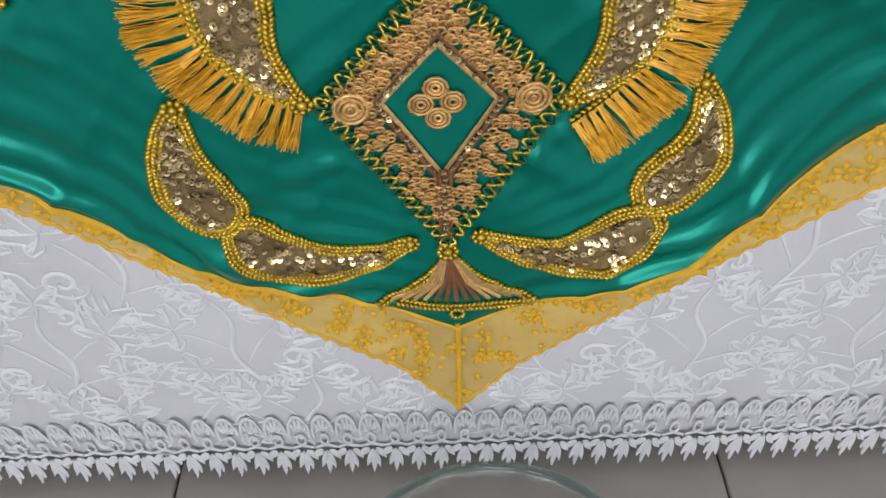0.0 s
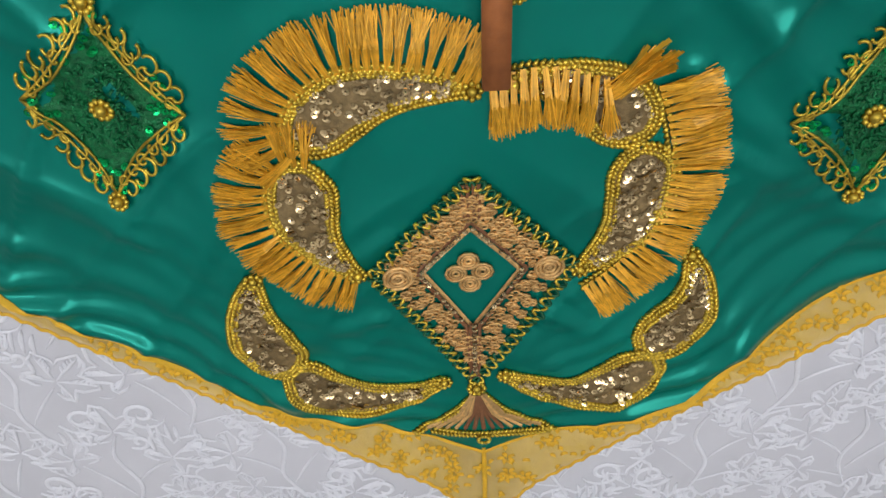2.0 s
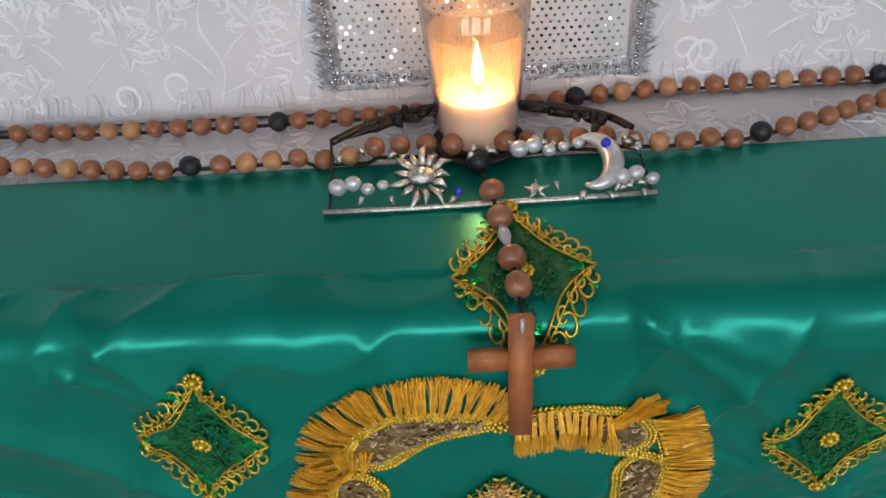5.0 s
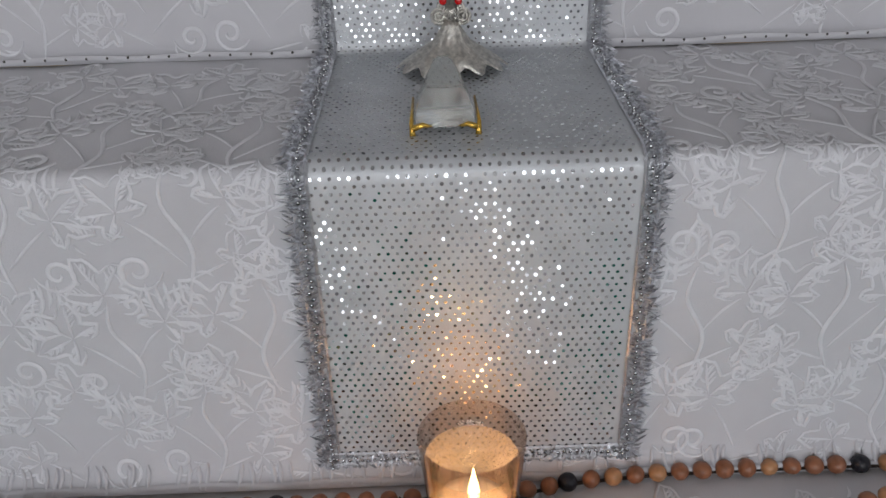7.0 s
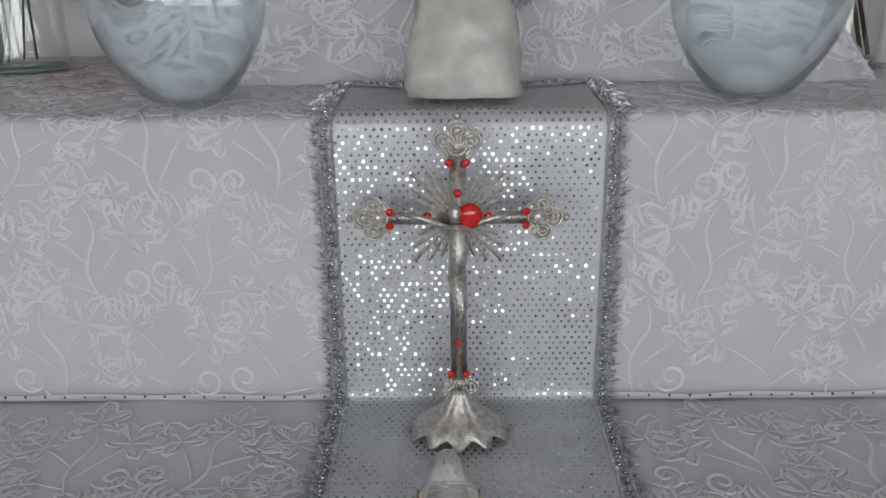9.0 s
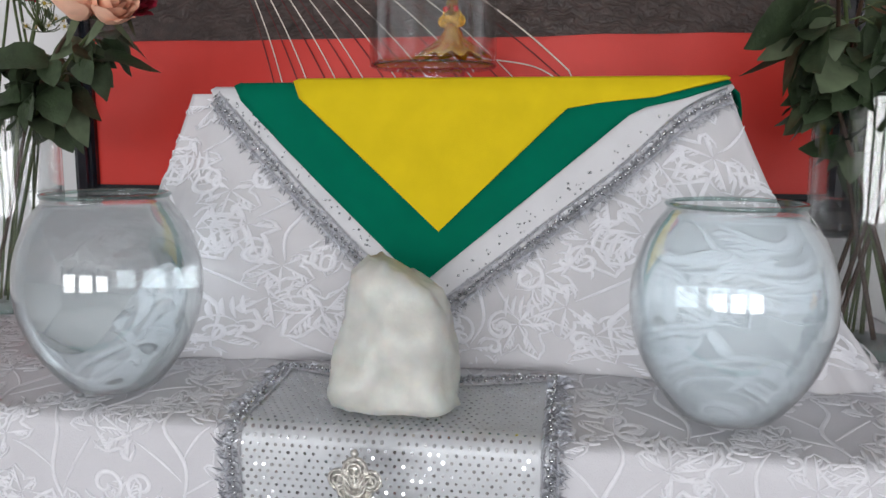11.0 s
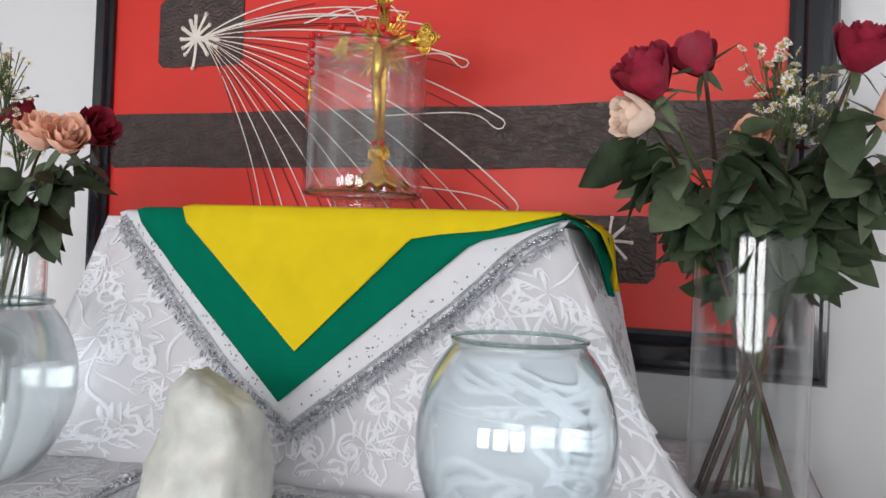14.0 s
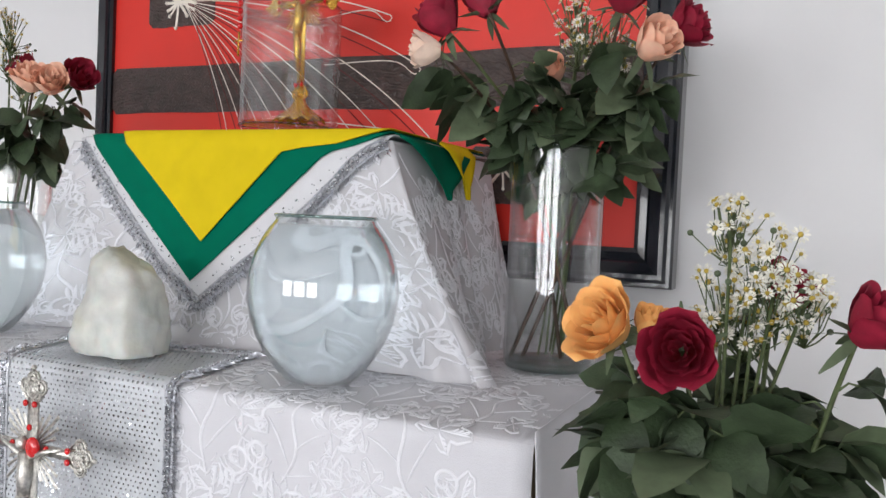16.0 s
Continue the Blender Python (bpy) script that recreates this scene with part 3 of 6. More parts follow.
# long white hairpin lines fan out of the star; dark red alongside paints their shadow
for k, (ex, ez, w, back) in enumerate(((-0.060, 2.325, 0.0040, 0.0), (0.030, 2.281, 0.0042, 0.012), (0.113, 2.285, 0.0030, 0.014), (0.160, 2.258, 0.0032, 0.0), (0.231, 2.194, 0.0036, 0.030),
                                       (0.301, 2.088, 0.0034, 0.038), (0.330, 1.946, 0.0034, 0.045), (0.270, 1.900, 0.0024, 0.0), (0.205, 1.890, 0.0026, 0.0), (0.130, 1.885, 0.0024, 0.0),
                                       (0.070, 1.880, 0.0024, 0.0), (0.010, 1.875, 0.0024, 0.0), (-0.044, 1.870, 0.0026, 0.0), (-0.108, 1.880, 0.0028, 0.0), (-0.160, 1.875, 0.0026, 0.0))):
    dx, dz = ex - cx, ez - cz
    ln = math.hypot(dx, dz)
    px, pz = -dz / ln, dx / ln
    bow = ln * (0.13 + r.uniform(-0.02, 0.03))
    top = (cx + dx * 0.52 + px * bow, cz + dz * 0.52 + pz * bow)
    paint_line(bezier((cx + 0.015, cz), top, (ex, ez), 30), w * 0.78)
    low = (cx + dx * 0.50 + px * (bow - 0.014), cz + dz * 0.50 + pz * (bow - 0.014) - 0.012)
    paint_line(bezier((cx + 0.030, cz - 0.006), low, (ex - 0.012, ez - 0.012), 26), 0.0020, True)
    if back:
        # the line turns at its end and runs back
        turn = spline([(ex, ez), (ex + 0.004, ez - back * 0.22), (ex - 0.010, ez - back * 0.42), (ex - 0.10 * ln, ez - back * 0.2 + 0.02), (ex - 0.34 * ln, ez - back - dz * 0.16 + pz * bow * 0.25)], 30)
        paint_line(turn, w * 0.7)
# moulded frame: four mitred rails of one section
SEC = [(0.0, 0.006), (0.0, -0.010), (0.008, -0.016), (0.020, -0.014), (0.026, -0.022), (0.046, -0.030), (0.054, -0.030), (0.060, -0.024), (0.066, -0.024), (0.070, -0.016), (0.070, 0.034), (0.0, 0.034)]


def rail(ax, az, bx, bz, ox, oz, name):
    """One mitred rail; the offsets at its two ends make the mitre."""
    v, f, n = [], [], len(SEC)
    for (px, pz), e in (((ax, az), 0), ((bx, bz), 1)):
        for o, y in SEC:
            sx, sz = (ox[e] * o, oz[e] * o)
            v.append((px + sx, PY + y, pz + sz))
    f = [(k, (k + 1) % n, n + (k + 1) % n, n + k) for k in range(n)] + [tuple(range(n))[::-1], tuple(range(n, 2 * n))]
    return pt_off(mesh(name, v, f, M_FRAME, painting, "black lacquered moulded frame rail"))


rail(PX0, PZ0, PX1, PZ0, (-0.5, 1), (-1, -1), "frame_rail")
rail(PX0, PZ1, PX1, PZ1, (-0.5, 1), (1, 1), "frame_rail")
rail(PX0, PZ0, PX0, PZ1, (-0.5, -0.5), (-1, 1), "frame_rail")
rail(PX1, PZ0, PX1, PZ1, (1, 1), (-1, 1), "frame_rail")

# ---- draped block: white embroidered organza, white cloth with tinsel, green and yellow felt ----
BX0, BX1, BY0, BY1 = -0.108, 0.502, Y4, 1.31


over = thing("block_cloth", "sheer white organza cloth with leaf embroidery over the top block", "cloth")
H4 = TOP4 - TOP3 - 0.012
cxm, cym, hx, hy = (BX0 + BX1) / 2, (BY0 + BY1) / 2, (BX1 - BX0) / 2, (BY1 - BY0) / 2
FRONT, SIDE = 2 * hx, 2 * hy


def organza(u, s, lift=0.0):
    """The sheer cloth: u runs along the block's edge from the front left corner, s hangs down. Corners stand off and the sides fold."""
    u %= 2 * (FRONT + SIDE)
    t = max(0.0, s) / H4
    for ln, x, y, dx, dy in ((FRONT, BX0, BY0, 1, 0), (SIDE, BX1, BY0, 0, 1), (FRONT, BX1, BY1, -1, 0), (SIDE, BX0, BY1, 0, -1)):
        if u <= ln:
            break
        u -= ln
    x, y, nx, ny = x + dx * u, y + dy * u, dy, -dx
    right = math.exp(-(math.hypot(x - BX1, y - BY0) / 0.11) ** 2)
    left = math.exp(-(math.hypot(x - BX0, y - BY0) / 0.11) ** 2)
    fold = t * (0.011 * math.sin(y * 62 + 2.2 * t + 1.4 * math.sin(y * 23)) * abs(nx) * (1 - max(right, left)) + 0.006 * noise.noise((x * 9, y * 9, t * 2)))
    fold += 0.010 * t * (right + left) * math.sin((x * 2 - y) * 75 + 3 * t)
    out = lift + fold + t * (0.075 * (1 - max(right, left)) if dx == 0 else 0.012 * t)
    return (x + nx * out + t * (0.17 * right - 0.14 * left) * (0.7 + 0.3 * t), y + ny * out - 0.03 * t * (right + left), TOP4 - 0.003 - s)


ROUND, nseg = 2 * (FRONT + SIDE), 300
levels = [0.0] + np.linspace(0.015, 1, 22).tolist()
v = [organza(ROUND * k / nseg, t * H4) for t in levels for k in range(nseg)]
f = [(li * nseg + k, li * nseg + (k + 1) % nseg, (li + 1) * nseg + (k + 1) % nseg, (li + 1) * nseg + k) for li in range(len(levels) - 1) for k in range(nseg)]
f.append(tuple(range(nseg)))
mesh("organza", v, f, M_ORGANZA, over, smooth=True)


def skirt(x, s, lift=0.0):
    """On the organza's front."""
    x_, y_, z_ = organza(min(max(x - BX0, 0.0), FRONT), s, lift + 0.0035)
    return (x, y_, z_)


def skirt_right(y, s, lift=0.0):
    return organza(FRONT + min(max(y - BY0, 0.0), SIDE), s, lift + 0.004)


rng = random.Random(21)
b = Build()
for row, s in enumerate((0.06, 0.15, 0.24, 0.31)):
    for k in range(10):
        u = -0.33 + k * 0.135 + (0.065 if row % 2 else 0.0)
        for pts, w in sprig(u, s, 0.145, 1 if (k + row) % 2 else -1, rng):
            if pts[:, 1].min() > 0.004 and pts[:, 1].max() < H4 - 0.004:
                b.stroke(pts, w, organza, 0.0012)
b.done("leaf_embroidery", M_EMBROID, over, "raised satin-stitch vine leaves")


def pointed_cloth(name, label, xa, xb, tip, drop, lift, mat, y_back, bow_l=0.0, bow_r=0.0, flat=0.22):
    """A cloth laid on the block whose corner hangs over the front as a triangle."""
    th = thing(name, label, "cloth")
    bm = Build()
    nu, ns = 40, 26
    v, f = [], []
    for j in range(ns + 1):
        s = drop * j / ns
        q = j / ns
        left, right = xa + (tip - xa) * q - bow_l * q * (1 - q) * 4, (xb - bow_r) + (tip - xb + bow_r) * q + bow_r * max(0.0, 1 - q / flat) ** 1.6
        for i in range(nu + 1):
            x = left + (right - left) * i / nu
            p = skirt(x, s, lift)
            v.append((p[0], p[1], p[2] + (lift if j == 0 else 0)))
    for j in range(ns):
        for i in range(nu):
            f.append((j * (nu + 1) + i, j * (nu + 1) + i + 1, (j + 1) * (nu + 1) + i + 1, (j + 1) * (nu + 1) + i))
    n0 = len(v)
    for i in range(nu + 1):
        x = xa + (xb - xa) * i / nu
        v.append((x, BY0 + 0.006, TOP4 + lift + 0.001))
    for i in range(nu + 1):
        x = xa + (xb - xa) * i / nu
        v.append((x, y_back, TOP4 + lift + 0.001))
    for i in range(nu):
        f.append((n0 + i, n0 + i + 1, i + 1, i))
        f.append((n0 + nu + 1 + i, n0 + nu + 2 + i, n0 + i + 1, n0 + i))
    ob = mesh("panel", v, f, mat, th, smooth=True)
    thicken(ob, 0.0016)
    return th


white = pointed_cloth("white_cloth", "white cloth with silver tinsel edge, corner hanging in front", -0.082, 0.504, 0.187, 0.256, 0.003, M_WHITE_CLOTH, 1.29, 0.020, 0.0)
green = pointed_cloth("green_cloth", "emerald green felt cloth hanging as a point over the block", -0.051, 0.500, 0.170, 0.217, 0.0075, M_GREEN_CLOTH, 1.29, 0.004, 0.074, 0.10)
yellow = pointed_cloth("yellow_cloth", "bright yellow felt cloth hanging as a point over the green one", 0.022, 0.498, 0.190, 0.155, 0.012, M_YELLOW_CLOTH, 1.285, 0.0, 0.150, 0.12)


def skirt_white(x, s, lift=0.0):
    return skirt(x, s, lift + 0.004)


rng = random.Random(31)
tinsel_edge([(-0.076, 0.006), (0.040, 0.130), (0.106, 0.196), (0.187, 0.250)], skirt_white, rng, -1, width=0.022, parent=white, tuft=0.014)
tinsel_edge([(0.500, 0.004), (0.455, 0.028), (0.395, 0.085), (0.327, 0.140), (0.187, 0.250)], skirt_white, rng, 1, width=0.022, parent=white, tuft=0.014)
b = Build()
for k in range(130):
    t = rng.random()
    sd = rng.random() < 0.5
    x = (-0.082 + 0.254 * t + 0.016 + rng.gauss(0, 0.004)) if sd else (0.490 - 0.318 * t - 0.018 + rng.gauss(0, 0.005))
    s = 0.01 + 0.252 * t - 0.012 + rng.gauss(0, 0.004)
    if s > 0.006:
        b.ball(skirt_white(x, s, 0.001), rng.uniform(0.0008, 0.0018), 5, 3)
tagged(b.done("loose_glitter", M_SEQUIN, white, "scattered silver glitter"), kind="stuff")
b = Build()
b.stroke([(0.036 + 0.150 * t, 0.004 + 0.138 * t) for t in np.linspace(0, 1, 30)], 0.0022, lambda x, q, l=0.0: skirt(x, q, l + 0.0122), 0.0002, False)
b.stroke([(0.336 - 0.142 * t, 0.010 + 0.134 * t) for t in np.linspace(0, 1, 30)], 0.0018, lambda x, q, l=0.0: skirt(x, q, l + 0.0122), 0.0002, False)
b.done("seam", M_YELLOW_CLOTH, yellow, "sewn yellow seam along the edge")
# the cloth's side corner, green with a yellow border, over the block's right side
def side_corner(y0, y1, yt, drop, lift, mat, parent, label):
    """A corner that bends over the right edge and hangs down as a slightly curved triangle."""
    v, n = [], 12
    for i in range(n + 1):
        t = i / n
        ya, yb = y0 + (yt - y0) * t ** 0.8, y1 + (yt - y1) * t
        sd = drop * t
        for k in range(7):
            y = ya + (yb - ya) * k / 6
            v.append((BX1 - 0.012 + lift, y, TOP4 + 0.003 + lift) if i == 0 else (skirt_right(y, sd)[0] + lift + 0.004 * math.sin(k * 1.1 + t * 3), y, TOP4 + lift * 0.5 - sd))
    f = [(i * 7 + k, i * 7 + k + 1, (i + 1) * 7 + k + 1, (i + 1) * 7 + k) for i in range(n) for k in range(6)]
    thicken(mesh("side_corner", v, f, mat, parent, label, True), 0.0016)


side_corner(0.950, 1.200, 1.060, 0.082, 0.006, M_GREEN_CLOTH, green, "green corner over the side")
side_corner(1.085, 1.205, 1.140, 0.080, 0.009, M_YELLOW_CLOTH, yellow, "yellow corner over the side")

# ---- green satin banner over the front ----
M_GOLD = material("gold_braid", (0.60, 0.42, 0.05), 0.36, metal=0.75, vary=0.25, scale=300, random_tint=0.25)
M_GOLD_PALE = material("pale_gold_thread", (0.66, 0.40, 0.15), 0.42, metal=0.5, vary=0.25, scale=300, random_tint=0.3)
M_FRINGE = material("orange_gold_fringe", (0.74, 0.37, 0.024), 0.38, metal=0.15, vary=0.2, scale=150, random_tint=0.3)
M_BRONZE = material("bronze_sequin_ground", (0.26, 0.18, 0.08), 0.40, metal=0.6, vary=0.3, scale=250, bump=0.6, bump_scale=900)
M_GSEQ = material("pale_gold_sequin", (0.76, 0.58, 0.31), 0.18, metal=1.0, vary=0.0, random_tint=0.3)
M_GREENSEQ = material("green_sequin_ground", (0.004, 0.15, 0.045), 0.30, metal=0.3, vary=0.4, scale=260, bump=0.8, bump_scale=700)
M_GREENBRIGHT = material("bright_green_sequin", (0.0, 0.38, 0.09), 0.16, metal=0.8, vary=0.0, random_tint=0.35)
M_GREENCORD = material("dark_green_cord", (0.0, 0.085, 0.03), 0.5, vary=0.2, scale=200)
M_BROWNTHREAD = material("brown_thread", (0.20, 0.085, 0.035), 0.5, vary=0.2, scale=200)

BCX, BY = 0.170, FY - 0.008
DB = Drape([(BY, 0.2), (BY, TOP1 + 0.007), (0.316, TOP1 + 0.005)], 0.026)


def banner_low(x):
    """Height of the green banner's lower edge: a broad V with a small point."""
    d = abs(x - BCX)
    if d < 0.062:
        return 0.377 + 0.62 * d
    lift = 0.028 * min(1.0, max(0.0, (d - 0.10) / 0.16)) if x > BCX else 0.0
    return 0.4155 + 0.30 * (d - 0.062) + 0.55 * max(0.0, d - 0.17) - 0.12 * max(0.0, d - 0.30) + lift


def satin_folds(x, s):
    z = 0.2 + s
    if s > DB.length - 0.16:
        return 0.0012 * noise.noise((x * 6, s * 6, 3.0))
    low = banner_low(x)
    h = z - low
    side = abs(x - BCX)
    sweep = 0.0036 * math.exp(-max(0, h) / 0.06) * math.sin((h + 0.10 * noise.noise((x * 5, z * 4, 9))) * 230) * min(1, side / 0.1)
    r1 = 1 - abs(noise.noise((x * 5 + z * 4.2, (z - x * 0.7) * 2.0, 4.0))) * 2
    r2 = 1 - abs(noise.noise((x * 9 - z * 8, (z + x) * 3.0, 14.0))) * 2
    soft = 0.014 * noise.noise((x * 4.0, z * 5.5, 7.0))
    calm = min(1.0, side / 0.16)
    crease = 0.0
    for x0, z0, x1, z1, a in ((0.262, 0.862, 0.285, 0.800, 0.0055), (0.268, 0.855, 0.395, 0.742, 0.0060), (0.300, 0.845, 0.405, 0.798, 0.0045), (0.300, 0.765, 0.392, 0.680, 0.0050),
                              (0.335, 0.700, 0.480, 0.615, 0.0045), (0.074, 0.842, 0.079, 0.812, 0.0025), (-0.147, 0.832, -0.085, 0.790, 0.0045), (-0.067, 0.649, -0.125, 0.695, 0.0035),
                              (-0.300, 0.720, -0.060, 0.600, 0.0050), (0.100, 0.640, 0.040, 0.590, 0.0035), (0.090, 0.560, 0.030, 0.540, 0.0045), (0.215, 0.560, 0.262, 0.530, 0.0050), (0.240, 0.575, 0.262, 0.548, 0.0035)):
        dx, dz = x1 - x0, z1 - z0
        t = max(0, min(1, ((x - x0) * dx + (z - z0) * dz) / (dx * dx + dz * dz)))
        e = math.hypot(x - x0 - t * dx, z - z0 - t * dz)
        crease += a * math.exp(-(e / (0.0065 + 0.006 * t)) ** 2) * (1 - 0.5 * t)
    return sweep + crease + calm * (0.0085 * max(0, r1) ** 3 + 0.0050 * max(0, r2) ** 4) + soft * (0.35 + 0.65 * calm)


def satin(x, s, lift=0.0):
    return DB.place(x, s, lift + satin_folds(x, s))


def on_front(x, z, lift=0.0):
    return satin(x, z - 0.2, lift)


banner = thing("altar_banner", "green satin banner with gold sequin ornaments over the altar front", "banner")
xs = np.linspace(-0.70, 1.04, 400)
ns = 170
v, f = [], []
for x in xs:
    s0 = banner_low(x) - 0.2
    for j in range(ns + 1):
        t = j / ns
        s = s0 + (DB.length - s0) * t
        v.append(satin(x, s))
n = ns + 1
f = [(i * n + j, (i + 1) * n + j, (i + 1) * n + j + 1, i * n + j + 1) for i in range(len(xs) - 1) for j in range(ns)]
thicken(mesh("satin_panel", v, f, M_SATIN, banner, "folded shiny green satin", smooth=True), 0.0008)


def yellow_low(x):
    d = abs(x - BCX)
    base = 0.252 + 1.30 * d if d < 0.05 else 0.317 + 0.80 * (d - 0.05) - 0.02 * max(0.0, d - 0.2)
    base = min(base, banner_low(x) - 0.030) if d > 0.22 else min(base, banner_low(x) - 0.02)
    return base + 0.0035 * abs(math.sin(x * math.pi / 0.012))


def yellow_place(x, z, lift=0.0):
    return (x, FY - 0.0035 - lift - 0.002 * (1 + noise.noise((x * 12, z * 8, 5.0))), z)


v, f = [], []
ys = np.linspace(-0.70, 1.04, 700)
for x in ys:
    lo, hi = yellow_low(x), banner_low(x) + 0.02
    for j in range(9):
        v.append(yellow_place(x, lo + (hi - lo) * j / 8))
f = [(i * 9 + j, (i + 1) * 9 + j, (i + 1) * 9 + j + 1, i * 9 + j + 1) for i in range(len(ys) - 1) for j in range(8)]
mesh("yellow_border", v, f, M_YELLOW_LACE, banner, "yellow eyelet lace border with scalloped edge", smooth=True)
b = Build()
rng = random.Random(41)
for k in range(230):
    x = rng.uniform(-0.16, 0.52)
    lo, hi = yellow_low(x), banner_low(x)
    if hi - lo < 0.02:
        continue
    z = rng.uniform(lo + 0.008, hi - 0.004)
    a = rng.uniform(0, math.pi)
    for q in range(5 if rng.random() < 0.4 else 1):
        aa = a + q * 2 * math.pi / 5
        c = (x + 0.009 * math.cos(aa), z + 0.009 * math.sin(aa))
        e = (x + 0.002 * math.cos(aa), z + 0.002 * math.sin(aa))
        b.stroke(bezier(e, ((c[0] + e[0]) / 2, (c[1] + e[1]) / 2), c, 5), 0.0048, yellow_place, 0.0006)
for sgn in (-1, 1):
    pts = [(x, yellow_low(x) + 0.003) for x in np.linspace(BCX, BCX + sgn * 0.40, 260)]
    b.stroke(pts, 0.004, yellow_place, 0.0008, False)
b.stroke([(BCX, 0.255), (BCX + 0.001, 0.32), (BCX, 0.385)], 0.0045, yellow_place, 0.002, False)
b.done("eyelet_stitching", M_YELLOW_THREAD, banner, "deep yellow eyelet petals and edge stitching")
b = Build()
for sgn in (-1, 1):
    pts = [(x, banner_low(x) + 0.001) for x in np.linspace(BCX, BCX + sgn * 0.68, 300)]
    b.stroke(pts, 0.004, on_front, 0.0008, False)
b.done("edge_cord", M_YELLOW_THREAD, banner, "thin yellow edge cord")


def rope(bb, pts, place, r=0.0022, rows=2, step=0.0034, closed=False, gap=0.0044):
    """A knotted braid: rows of small slanted knots along a line."""
    pts = np.asarray(pts, float)
    ln = np.linalg.norm(np.diff(pts, axis=0), axis=1).sum()
    line = spline(pts, max(4, int(ln / step)))
    d = np.gradient(line, axis=0)
    d /= np.maximum(np.linalg.norm(d, axis=1, keepdims=True), 1e-9)
    nr = np.stack([-d[:, 1], d[:, 0]], 1)
    for i in range(len(line)):
        for q in range(rows):
            o = (q - (rows - 1) / 2) * gap
            p = line[i] + nr[i] * o + d[i] * (step / 2 if q % 2 else 0)
            e = (d[i] * 0.8 + nr[i] * (0.6 if q % 2 else -0.6))
            a, c = p - e * r * 1.2, p + e * r * 1.2
            bb.tube([place(*a, r * 0.4), place(*p, r * 1.1), place(*c, r * 0.4)], [r * 0.55, r * 0.9, r * 0.55], 5)


def sequin(bb, x, z, place, r, rng, lift=0.0012):
    tu, ts = rng.gauss(0, 0.11), rng.gauss(0, 0.11)
    outer, inner = [], []
    for k in range(8):
        a = math.pi / 4 * k
        for lst, q in ((outer, r), (inner, r * 0.3)):
            du, ds = q * math.cos(a), q * math.sin(a)
            lst.append(place(x + du, z + ds, lift + du * tu + ds * ts + (0.0003 if q == r else 0)))
    bb.add(outer + inner, [(k, (k + 1) % 8, 8 + (k + 1) % 8, 8 + k) for k in range(8)])


